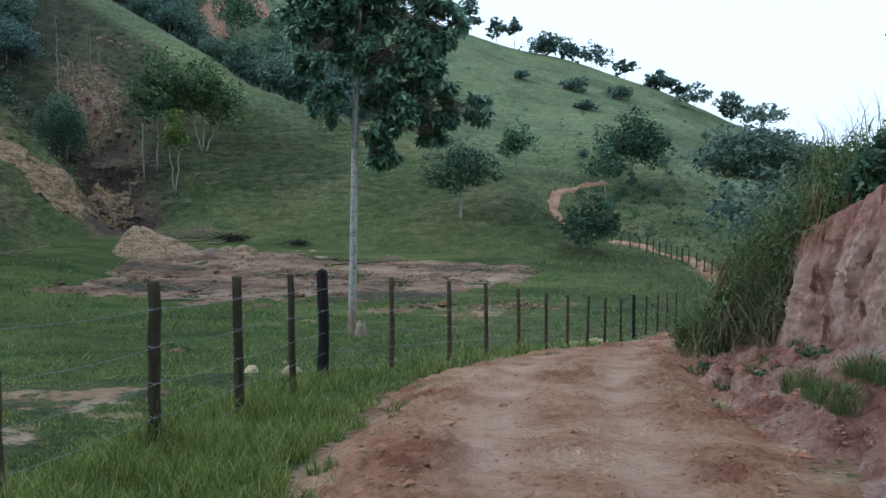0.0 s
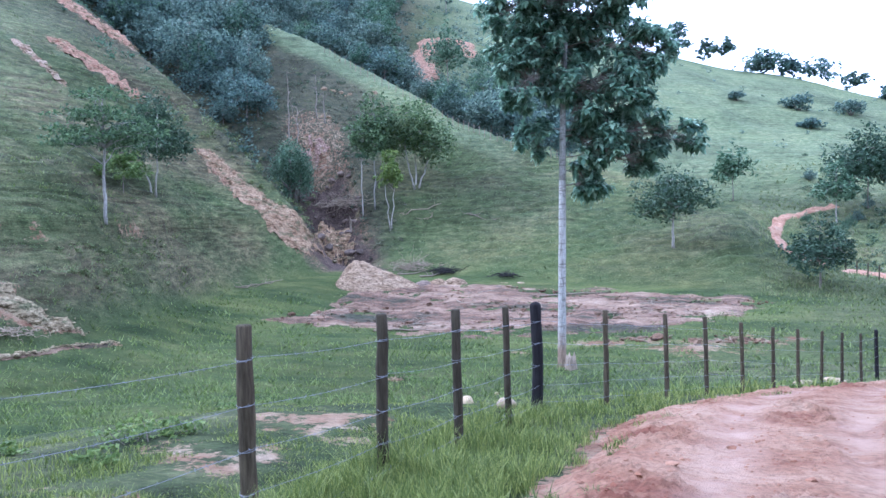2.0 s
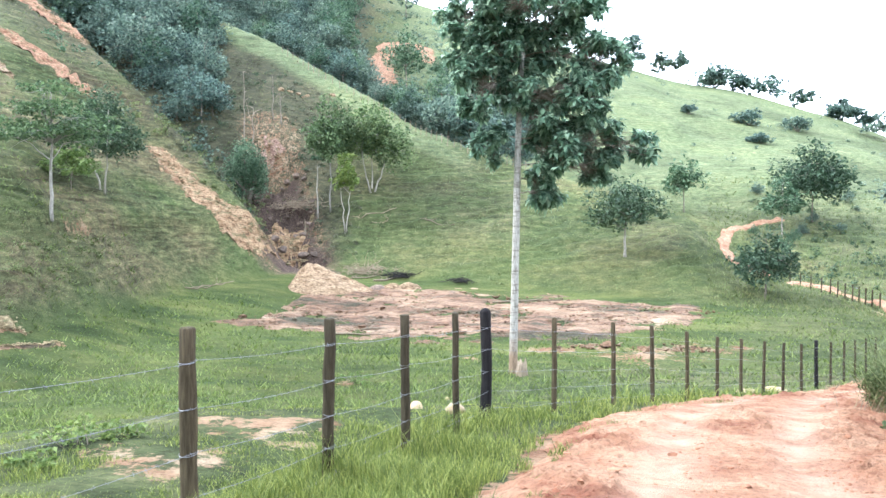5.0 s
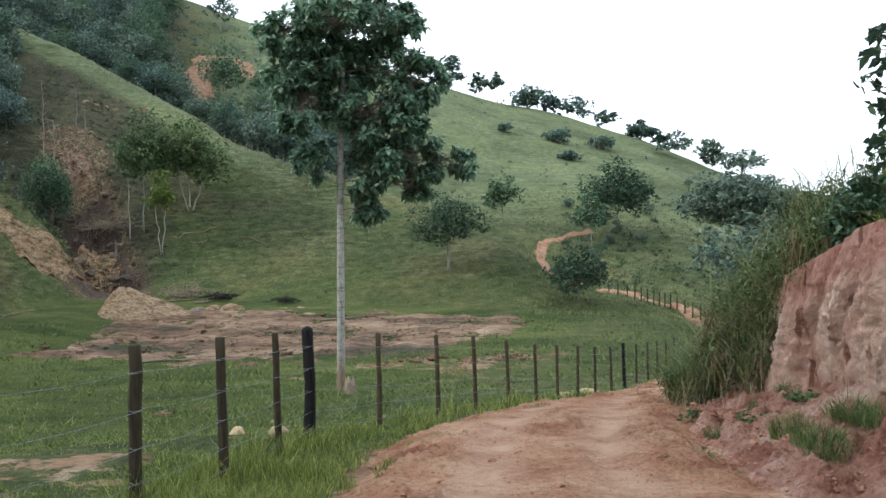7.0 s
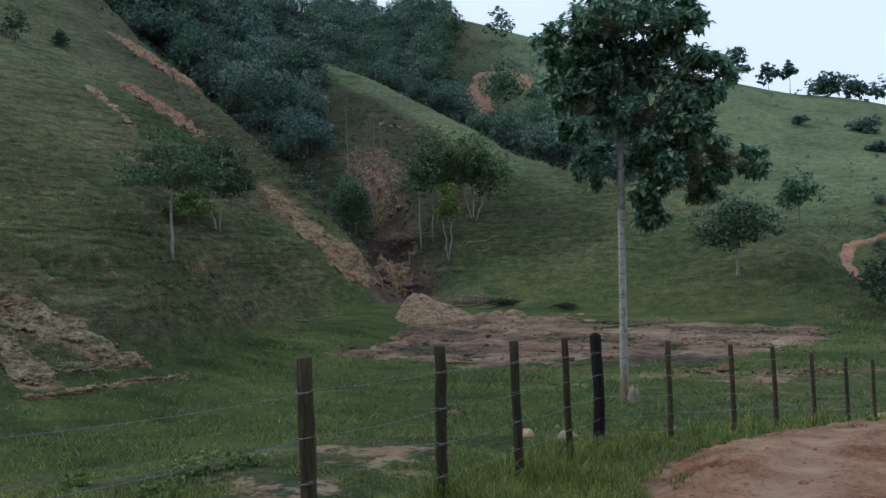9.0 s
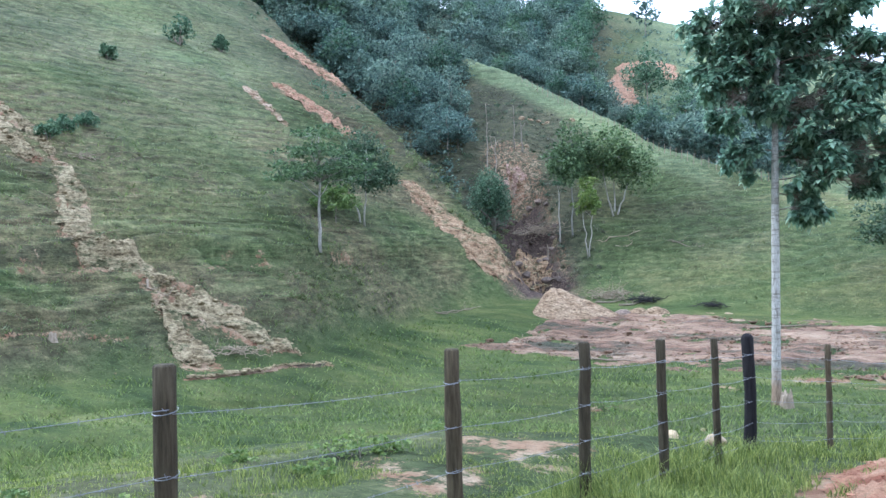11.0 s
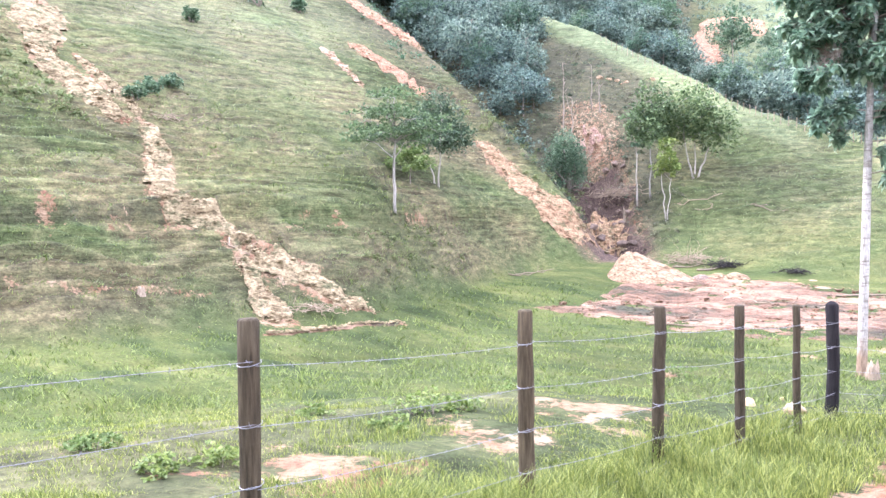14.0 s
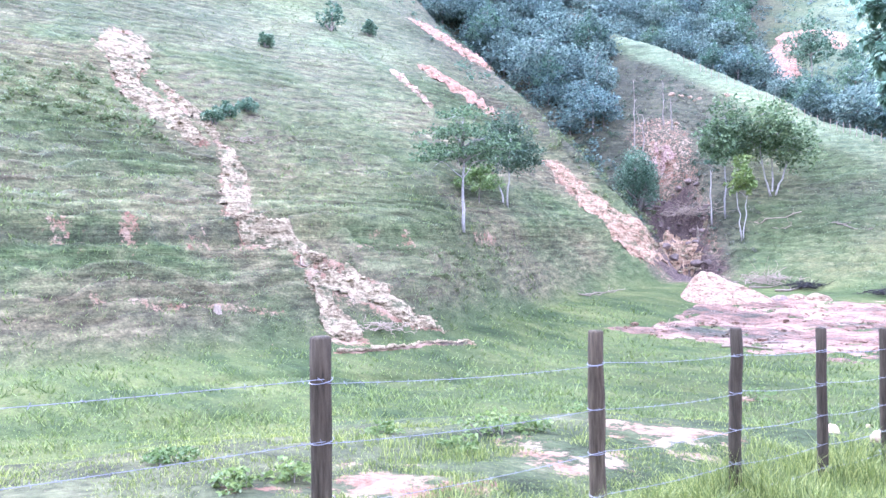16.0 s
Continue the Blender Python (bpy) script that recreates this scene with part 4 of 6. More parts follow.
def bend(rng, a, b, n=6, sag=0.0, wob=0.05):
    """A wavering line of n points from a to b."""
    a, b = np.asarray(a, float), np.asarray(b, float)
    t = np.linspace(0, 1, n)[:, None]
    p = a + (b - a) * t + rng.normal(0, wob, (n, 3)) * np.linalg.norm(b - a) * np.sin(t * math.pi)
    p[:, 2] += sag * np.sin(t[:, 0] * math.pi)
    return p


def leaves(soup, rng, centres, size, droop=0.3, slim=0.55):
    """One leaf at each centre: two halves folded along the midrib."""
    n = len(centres)
    d = rng.normal(size=(n, 3))
    d[:, 2] = d[:, 2] * 0.5 - droop
    d /= np.linalg.norm(d, axis=1)[:, None]
    up = rng.normal(size=(n, 3)) * 0.5 + [0, 0, 1]
    s = np.cross(d, up)
    s /= np.linalg.norm(s, axis=1)[:, None] + 1e-9
    nrm = np.cross(s, d)
    L = (size * rng.uniform(0.65, 1.3, n))[:, None]
    base, tip = centres - d * L * 0.5, centres + d * L * 0.5 - [0, 0, 1] * L * 0.12
    l = centres + s * L * slim * 0.5 + nrm * L * 0.08
    r = centres - s * L * slim * 0.5 + nrm * L * 0.08
    v = np.stack([base, l, tip, r], 1).reshape(-1, 3)
    k = np.arange(n)[:, None] * 4
    soup.add(v, np.concatenate([k + [0, 1, 2], k + [0, 2, 3]]))


def blob_points(rng, c, r, n):
    """Points in an ellipsoid, denser towards its skin, in little bunches."""
    k = max(n // 7, 1)
    d = rng.normal(size=(k, 3))
    d /= np.linalg.norm(d, axis=1)[:, None]
    p = d * (rng.uniform(0.15, 1, k) ** 0.45)[:, None]
    p = np.repeat(p, 7, 0)[:n] + rng.normal(0, 0.13, (min(n, k * 7), 3))
    return np.asarray(c) + p * np.asarray(r)


def grow(name, h, w, seed, leaf_mat, bark_mat, trunk_r, base=0.35, leaf=0.3, count=1500, blobs=9, flat=0.5, lean=0.0, stems=1, droop=0.2, label="", group=""):
    """A tree at the origin: tapered trunk with limbs, and a crown of leaves in uneven bunches."""
    rng = np.random.default_rng(seed)
    root = new(name)
    wood, crown = Soup(), Soup()
    centres = []
    for k in range(blobs):
        a = 2.4 * k + rng.uniform(-0.5, 0.5)
        q = math.sqrt((k + 0.4) / blobs)
        zz = base + (1 - base) * (0.22 + 0.62 * rng.uniform(0.2, 1.0) * (1 - 0.55 * q * q))
        centres.append(np.array([math.cos(a) * q * w * 0.36 + lean * zz * h, math.sin(a) * q * w * 0.36, zz * h]))
    centres.append(np.array([lean * h, 0, h * 0.90]))
    tops = []
    for s in range(stems):
        a = s * 2.4 + seed
        spread = 0 if stems == 1 else w * 0.16
        foot = np.array([math.cos(a) * spread * 0.2, math.sin(a) * spread * 0.2, -0.15])
        fork = np.array([math.cos(a) * spread + lean * h * base, math.sin(a) * spread, h * (base + 0.06)])
        head = np.array([math.cos(a) * spread * 1.4 + lean * h * 0.9, math.sin(a) * spread * 1.4, h * 0.86])
        p = np.concatenate([bend(rng, foot, fork, 6, 0, 0.02), bend(rng, fork, head, 5, 0, 0.03)[1:]])
        r = np.interp(np.linspace(0, 1, len(p)), [0, 0.08, 0.5, 1], [trunk_r * 1.35, trunk_r, trunk_r * 0.72, trunk_r * 0.2]) / (stems ** 0.4)
        tube(wood, p, r, 8)
        tops.append(p)
    for k, c in enumerate(centres):
        p = tops[k % stems]
        want = min(c[2] - 0.10 * h, h * 0.8)
        j = int(np.argmin(np.abs(p[:, 2] - max(want, h * base * 0.8))))
        limb = bend(rng, p[j], c, 5, 0.03 * h, 0.05)
        tube(wood, limb, np.linspace(trunk_r * 0.42, trunk_r * 0.08, 5), 5)
        for _ in range(3):
            e = c + rng.normal(0, 0.13, 3) * [w, w, h * 0.5]
            tube(wood, bend(rng, limb[3], e, 4, 0, 0.06), np.linspace(trunk_r * 0.16, trunk_r * 0.04, 4), 4, False)
    per = count // len(centres)
    for c in centres:
        s = rng.uniform(0.7, 1.25)
        rad = np.array([w * 0.28, w * 0.28, w * 0.28 * flat]) * s
        leaves(crown, rng, blob_points(rng, c, rad, max(int(per * s), 8)), leaf, droop)
    wood.make("trunk", bark_mat, root, True)
    crown.make("crown", leaf_mat, root)
    return tagged(root, label, "tree", group)


def put(ob, x, y, turn=0.0, size=1.0, sink=0.05, tall=1.0):
    ob.matrix_basis = pose(x, y, h1(x, y) - sink, 0, 0, turn) @ Matrix.Diagonal((size, size, size * tall, 1))
    return ob


def bush(name, h, w, seed, leaf_mat, leaf=0.25, count=900, label="", blobs=6, category="bush", group=""):
    rng = np.random.default_rng(seed)
    root = new(name)
    wood, crown = Soup(), Soup()
    for k in range(blobs):
        a, q = 2.4 * k + seed, math.sqrt((k + 0.3) / blobs)
        c = np.array([math.cos(a) * q * w * 0.34, math.sin(a) * q * w * 0.34, h * rng.uniform(0.35, 0.72) * (1.1 - 0.4 * q)])
        tube(wood, bend(rng, (0.1 * math.cos(a), 0.1 * math.sin(a), -0.1), c, 5, 0, 0.08), np.linspace(0.03 * h, 0.008 * h, 5), 5)
        leaves(crown, rng, blob_points(rng, c, (w * 0.26, w * 0.26, h * 0.30), count // blobs), leaf, 0.1)
    wood.make("stem", M_BARK, root, True)
    crown.make("foliage", leaf_mat, root)
    return tagged(root, label, category, group)


def blades(soup, rng, x, y, z, tall, wide, lean=0.35, parts=2):
    """Bent grass blades: one at each place."""
    n = len(x)
    a = rng.uniform(0, 2 * math.pi, n)
    s = np.stack([np.cos(a), np.sin(a), 0 * a], -1) * (np.asarray(wide) * 0.5)[:, None]
    b = rng.uniform(0, 2 * math.pi, n)
    t = np.asarray(tall)
    off = np.stack([np.cos(b), np.sin(b), 0 * b], -1) * (t * lean * rng.uniform(0.3, 1.6, n))[:, None]
    p = np.stack([x, y, z], -1)
    up = np.array([0, 0, 1.0]) * t[:, None]
    if parts == 1:
        v = np.stack([p - s, p + s, p + up + off], 1).reshape(-1, 3)
        soup.add(v, np.arange(n)[:, None] * 3 + [0, 1, 2])
        return
    m = p + up * 0.6 + off * 0.35
    v = np.stack([p - s, p + s, m + s * 0.75, m - s * 0.75, p + up * 0.95 + off], 1).reshape(-1, 3)
    k = np.arange(n)[:, None] * 5
    soup.add(v, np.concatenate([k + [0, 1, 2], k + [0, 2, 3], k + [3, 2, 4]]))


def rock(name, r, seed, mat, squash=0.7, label="", category="stone", group=""):
    bm = bmesh.new()
    bmesh.ops.create_icosphere(bm, subdivisions=3, radius=r)
    for v in bm.verts:
        q = v.co / r
        v.co = v.co * (1 + 0.28 * noise.noise(q * 1.1 + Vector((seed * 3.1, 0, 0))) + 0.10 * noise.noise(q * 3.2 + Vector((0, seed, 0))))
        v.co.z *= squash
    for fc in bm.faces:
        fc.smooth = True
    return tagged(part(name, bm, mat), label, category, group)


# ---- the barbed wire fence ----
POSTS = [(-3.39, 2.79, 1.09), (-2.96, 5.11, 0.93), (-2.60, 7.06, 0.79), (-2.31, 8.80, 0.65), (-2.03, 10.44, 0.51), (-1.81, 11.83, 0.41), (-0.90, 13.73, 0.12), (0.11, 15.70, -0.16), (0.95, 17.38, -0.40), (1.84, 19.15, -0.73), (2.77, 21.00, -1.07), (3.62, 22.69, -1.33), (4.59, 24.63, -1.63), (5.50, 26.46, -1.91), (6.45, 28.35, -2.18), (7.37, 30.18, -2.29), (8.42, 32.28, -2.61), (9.41, 34.23, -2.81), (10.39, 36.20, -3.01), (11.43, 38.26, -3.19), (12.61, 40.76, -3.44)]
STRANDS = (0.05, 0.30, 0.61, 0.94, 1.27)


def post_mesh(seed, r, tall, dome=False):
    rng = np.random.default_rng(seed)
    s = Soup()
    z = np.linspace(-0.4, tall, 9)
    lean = rng.normal(0, 0.010, 2)
    p = np.stack([lean[0] * (z - tall) + rng.normal(0, 0.004, 9), lean[1] * (z - tall) + rng.normal(0, 0.004, 9), z], -1)
    rad = r * (1 + rng.normal(0, 0.03, 9)) * np.linspace(1.05, 0.97, 9)
    if dome:
        p[:, 0] += 0.015 * np.sin((z - 0.2) * 3.0)
        p = np.concatenate([p, p[-1:] + np.array([[0, 0, .03], [0, 0, .055], [0, 0, .07]])])
        tube(s, p, np.concatenate([rad, rad[-1] * np.array([.88, .62, .25])]), 14)
        return s
    p = np.concatenate([p, p[-1:] + [[0, 0, 0.012]]])
    tube(s, p, np.concatenate([rad, [rad[-1] * 0.82]]), 14)
    return s


def build_fence():
    root = tagged(new("barbed_wire_fence"), "barbed wire fence on round weathered wooden posts", "fence")
    tops = []
    rng = np.random.default_rng(5)
    radii = [.062, .062, .056, .054, .046, .085, .046, .046, .046, .046, .046, .046, .044, .046, .044, .064, .044, .046, .044, .046, .05]
    rows = [(-4.05, -0.9, 1.32), *POSTS]
    for k, (x, y, top) in enumerate(rows):
        g = h1(x, y)
        dark = k == 6
        ob = post_mesh(k, radii[max(k - 1, 0)], top - g - (0.02 if dark else 0), dark).make("post", M_BLACK if dark or k == 16 else M_POST, root, True)
        if dark:
            ob["label"] = "thick charred black corner post"
        ob.location = (x, y, g)
        tops.append((x, y, top))
    for j, hgt in enumerate(STRANDS):
        s = Soup()
        for k, ((x0, y0, t0), (x1, y1, t1)) in enumerate(zip(tops, tops[1:])):
            n = 9
            t = np.linspace(0, 1, n)
            off = 1.5 - hgt
            dx, dy = x1 - x0, y1 - y0
            ln = math.hypot(dx, dy)
            px, py = dy / ln * 0.058, -dx / ln * 0.058
            w0, w1 = rng.normal(0, 0.012, 2)
            p = np.stack([x0 + dx * t + px, y0 + dy * t + py, t0 - off + w0 + (t1 - t0 + w1 - w0) * t - 0.025 * np.sin(t * math.pi)], -1)
            tube(s, p, np.full(n, 0.0021), 4, False)
            if k < 8:
                for q in np.arange(0.05, 1, 0.11 / ln):
                    c = np.array([x0 + dx * q + px, y0 + dy * q + py, t0 - off + w0 + (t1 - t0 + w1 - w0) * q - 0.025 * math.sin(q * math.pi)])
                    for _ in range(2):
                        d = rng.normal(size=3)
                        d *= 0.017 / np.linalg.norm(d)
                        tube(s, [c - d, c + d], [0.0022, 0.0012], 3, False)
        for k, (x0, y0, t0) in enumerate(tops[1:10]):
            a = np.linspace(0, 2 * math.pi, 13)
            q = radii[k] * 1.06
            zc = t0 - 1.5 + hgt
            if zc > h1(x0, y0) + .05:
                tube(s, np.stack([x0 + q * np.cos(a), y0 + q * np.sin(a), zc + 0.012 * np.sin(a)], -1), np.full(13, 0.0026), 4, False)
        s.make("barbed_wire", M_WIRE, root)
    return root


build_fence()


def small_fence(line, count, tall, r, start, label, mat):
    root = tagged(new("wire_fence"), label, "fence")
    az = np.linspace(0, len(line) - 1, count)
    ring, tops = None, []
    for k, q in enumerate(az):
        i = min(int(q), len(line) - 2)
        a = line[i][0] + (line[i + 1][0] - line[i][0]) * (q - i)
        s_ = line[i][1] + (line[i + 1][1] - line[i][1]) * (q - i)
        x, y = on_land(a, s_, start)
        if ring is None:
            ring = post_mesh(90, r, tall).make("post", mat, root, True)
            ob = ring
        else:
            ob = new("post", ring.data)
            ob.parent = root
        ob.location = (x, y, h1(x, y))
        tops.append((x, y, h1(x, y) + tall * 0.85))
    w = Soup()
    for dz in (0, -0.35 * tall):
        tube(w, [(x, y, z + dz) for x, y, z in tops], np.full(len(tops), 0.006), 3, False)
    w.make("wire", M_WIRE, root)
    return root


small_fence([(-12.2, -.0605), (-14.4, -.071), (-15.9, -.078), (-17.2, -.085), (-19.0, -.098)], 15, 1.5, 0.07, 60, "post and wire fence beside the far road", M_POST)
small_fence([(23.0, .222), (20.4, .194), (16.8, .160), (14.1, .131), (11.4, .111), (7.9, .089), (4.7, .072)], 44, 1.35, 0.05, 95, "pale posts of a pasture fence along the spur", M_DEAD)

# ---- the tall pale-trunked tree behind the fence ----
def tall_tree():
    rng = np.random.default_rng(11)
    root = new("tall_tree")
    x, y = on_land(6.62, -.1790, 14)
    reach = math.hypot(x, y)
    k = reach / 1386
    across, away = np.array([math.cos(radians(6.6)), math.sin(radians(6.6)), 0]), np.array([-math.sin(radians(6.6)), math.cos(radians(6.6)), 0])
    lobes = [(-75, 620, 55, 48), (105, 640, 60, 50), (150, 545, 48, 44), (20, 690, 80, 45), (25, 640, 105, 58), (-45, 585, 62, 55), (90, 590, 70, 60), (10, 545, 80, 60), (135, 480, 62, 58), (70, 480, 70, 50), (-50, 500, 58, 55), (-42, 402, 36, 38), (50, 440, 52, 45), (70, 390, 60, 46), (62, 330, 42, 40), (190, 402, 50, 44), (145, 355, 38, 34), (62, 300, 26, 26), (110, 420, 55, 40), (-75, 550, 40, 40)]
    wood, crown, rose = Soup(), Soup(), Soup()
    trunk = np.array([(0, 0, -0.3), (0.02, 0, 0.1), (0.05, 0, 1.5), (0.09, 0, 3.3), (0.13, 0, 5.2), (0.17, 0.05, 6.6), (0.26, 0.05, 8.0), (0.3, 0.1, 9.3)]) * (reach / 20.0)
    trunk = trunk[:, :1] * across + trunk[:, 1:2] * away + trunk[:, 2:3] * np.array([0, 0, 1.0])
    tube(wood, trunk, np.array([0.17, 0.112, 0.098, 0.092, 0.085, 0.07, 0.05, 0.02]) * reach / 20.0, 14)
    for px, pz, rx, rz in lobes:
        c = across * px * k + away * (0.25 + rng.uniform(-0.7, 0.9) * (rx * k) * 0.8) + np.array([0, 0, pz * k])
        hz = min(max(c[2] + 0.25, 4.6 * reach / 20), 8.9 * reach / 20)
        j = np.interp(hz, trunk[:, 2], np.arange(8))
        a = np.array([np.interp(j, np.arange(8), trunk[:, q]) for q in range(3)])
        limb = bend(rng, a, c, 7, 0.15, 0.05)
        tube(rose, limb, np.linspace(0.034, 0.012, 7), 6)
        rad = np.array([rx * k, rx * k, rz * k]) * 0.98
        n = int(30 + rx * rz / 36)
        tips = blob_points(rng, c, rad, n)
        for tip in tips:
            tube(rose, bend(rng, limb[rng.integers(3, 7)], tip, 4, 0.05, 0.06), np.linspace(0.014, 0.005, 4), 4, False)
            m = rng.integers(11, 19)
            d = rng.normal(size=(m, 3)) * [1, 1, 0.55] + [0, 0, -0.25]
            d /= np.linalg.norm(d, axis=1)[:, None]
            L = rng.uniform(0.13, 0.27, m)[:, None] * reach / 20
            side = np.cross(d, [0, 0, 1.0])
            side /= np.linalg.norm(side, axis=1)[:, None] + 1e-6
            b0 = tip + d * 0.03
            mid, end = b0 + d * L * 0.5 + [0, 0, 0.02], b0 + d * L - np.array([0, 0, 1.0]) * L * rng.uniform(0.0, 0.35, m)[:, None]
            wd = L * 0.27
            v = np.stack([b0, mid + side * wd + [0, 0, 0.015], mid, mid - side * wd + [0, 0, 0.015], end], 1).reshape(-1, 3)
            q = np.arange(m)[:, None] * 5
            crown.add(v, np.concatenate([q + [0, 1, 2], q + [0, 2, 3], q + [1, 4, 2], q + [2, 4, 3]]))
    wood.make("trunk", M_STAINED, root, True)
    rose.make("branchwork", M_BARK, root, True)
    crown.make("crown", M_TALL_LEAF, root)
    root.location = (x, y, h1(x, y))
    return tagged(root, "tall tree with a straight pale trunk and glossy drooping leaves", "tree")


tall_tree()

# ---- single trees on the slopes ----
def at(az, rise, start=30.0):
    return on_land(az, rise, start)


def single(name, az, rise, tall, wide, seed, leaf_mat, bark_mat, label, start=30.0, dist=None, **kw):
    if dist:
        x, y = polar(az, dist)
        h = dist * (rise + tall) + EYE - h1(x, y)
    else:
        x, y = at(az, rise, start)
        h = tall * math.hypot(x, y)
    d = math.hypot(x, y)
    kw.setdefault("leaf", 0.0050 * d)
    kw["count"] = int(kw["count"] * 1.6)
    ob = grow(name, h * 1.03, wide * d * 1.12, seed, leaf_mat, bark_mat, kw.pop("trunk_r", 0.013 * h), label=label, **kw)
    return put(ob, x, y)


single("spreading_tree", 38.0, .012, .162, .112, 21, M_TREE_MID, M_BARK_PALE, "flat-topped spreading tree with a bare pale trunk", base=.34, flat=.20, count=2500, blobs=22, lean=.015, leaf=.32)
single("leafy_tree", 34.8, .047, .112, .080, 22, M_LEAF_DARK, M_BARK_PALE, "dense dark-leaved tree beside the spreading one", base=.26, flat=.8, count=3200, blobs=12, stems=2, leaf=.34)
single("young_tree", 36.8, .050, .050, .056, 23, M_LEAF_PALE, M_BARK, "young tree with pale yellow-green leaves", base=.2, flat=.6, count=900, blobs=6)
single("bare_tree", 20.6, .016, .087, .020, 24, M_LEAF, M_BARK_PALE, "thin pale trunk with few leaves by the gully", base=.6, count=110, blobs=4, trunk_r=.09)
single("slender_tree", 19.7, .026, .137, .056, 25, M_TREE_MID, M_BARK_PALE, "slender tree with a long white trunk by the gully", base=.38, flat=1.25, count=2100, blobs=11, trunk_r=.11)
single("slender_tree", 18.6, -.002, .099, .034, 26, M_LEAF_PALE, M_BARK_PALE, "small slender tree with pale yellow-green crown", base=.42, flat=1.2, count=900, blobs=7, trunk_r=.09, stems=2)
single("branching_tree", 16.7, .050, .102, .084, 27, M_TREE_MID, M_BARK_PALE, "broad leafy tree with several pale stems", base=.26, flat=1.05, count=3600, blobs=13, stems=3, trunk_r=.17)
single("lone_tree", -1.4, -.031, .090, .092, 28, M_LEAF_DARK, M_BARK_PALE, "lone round-crowned tree on the green slope", base=.30, flat=.55, count=2600, blobs=12, trunk_r=.14)
single("small_tree", -10.7, -.079, .075, .074, 29, M_LEAF_DARK, M_BARK, "small dark tree at the bend of the road", base=.16, flat=.7, count=2000, blobs=10, trunk_r=.12)
single("broad_tree", -13.5, .010, .086, .078, 30, M_LEAF_DARK, M_BARK, "tall conical dark tree above the far road", base=.12, flat=.8, count=2600, blobs=14)
single("pale_tree", -11.7, -.006, .066, .048, 31, M_LEAF, M_BARK_PALE, "thin-crowned tree beside the far road", base=.3, flat=.7, count=700, blobs=7)
single("sparse_tree", -5.4, .024, .060, .052, 32, M_LEAF, M_BARK, "sparse tree in the hollow behind the spur", start=110, base=.2, flat=.8, count=800, blobs=8)
single("umbrella_tree", -22.0, .046, .063, .122, 33, M_LEAF_HAZY, M_BARK, "broad flat-crowned dark tree behind the bank", dist=78, base=.36, flat=.40, count=9000, blobs=20, trunk_r=.25, leaf=.45)
for k, (az, rise, tall, wide) in enumerate([(-1.9, .205, .036, .036), (-3.9, .193, .027, .022), (-5.2, .186, .034, .018), (-7.4, .173, .022, .038), (-10.6, .158, .022, .042), (-12.9, .144, .020, .024), (-15.3, .126, .020, .029), (-17.6, .099, .029, .038), (14.2, .270, .044, .044), (19.6, .315, .012, .018), (-9.0, .166, .018, .02), (-16.6, .116, .016, .02), (-20.0, .085, .03, .03)]):
    single("ridge_tree", az, rise, tall * 1.1, wide * 1.1, 40 + k, M_LEAF_HAZY, M_BARK, "dark tree standing on the ridge against the sky", start=150, base=(.06, .12, .2)[k % 3], flat=.6, count=(700, 380, 320)[k % 3], blobs=7)
for k, (az, rise, tall, wide) in enumerate([(-9.6, .125, .021, .038), (-12.6, .115, .019, .040), (-5.7, .142, .011, .022), (-10.2, .104, .012, .032), (47.3, .268, .034, .036), (51.9, .245, .020, .024), (44.5, .262, .02, .02), (55.6, .150, .020, .030), (54.6, .157, .022, .034), (53.3, .166, .018, .030)]):
    x, y = at(az, rise, 40)
    d = math.hypot(x, y)
    put(bush("hill_bush", tall * d * 1.15, wide * d, 60 + k, M_LEAF_HAZY if az < 0 else M_LEAF, 0.0036 * d, 800, "rounded dark bush alone on the open hillside"), x, y)
for k, (az, rise, tall) in enumerate([(25.7, .108, .090), (23.7, .139, .053), (23.1, .134, .039), (28.2, .17, .06), (25.1, .10, .05)]):
    x, y = at(az, rise, 92)
    s = Soup()
    h = tall * math.hypot(x, y)
    rng = np.random.default_rng(70 + k)
    p = bend(rng, (0, 0, -.2), (rng.normal(0, .3), 0, h), 8, 0, .015)
    tube(s, p, np.linspace(.10, .03, 8), 6)
    for q in (4, 5, 6, 7):
        tube(s, bend(rng, p[q], p[q] + rng.normal(0, .8, 3) + [0, 0, .9], 4, 0, .05), np.linspace(.05, .015, 4), 4, False)
    put(tagged(s.make("dead_trunk", M_BARK, None, True), "bare pale trunk of a dead tree", "tree"), x, y)
x, y = at(25.4, .036, 86)
put(bush("gully_bush", .092 * math.hypot(x, y), .060 * math.hypot(x, y), 58, M_LEAF, .30, 8000, "dense dark bush at the edge of the gully", 10), x, y)

# ---- forest on the far hill ----
VARIANTS = [dict(h=10, w=10.5, seed=80, base=.08, flat=.85, leaf=.72, count=1900), dict(h=12.5, w=9.5, seed=81, base=.20, flat=.9, leaf=.66, count=1900), dict(h=8, w=10, seed=82, base=.03, flat=.75, leaf=.70, count=1800), dict(h=11, w=12, seed=83, base=.25, flat=.6, leaf=.72, count=1900), dict(h=7, w=9, seed=84, base=.02, flat=.8, leaf=.6, count=1600)]
rng = np.random.default_rng(99)
protos = []


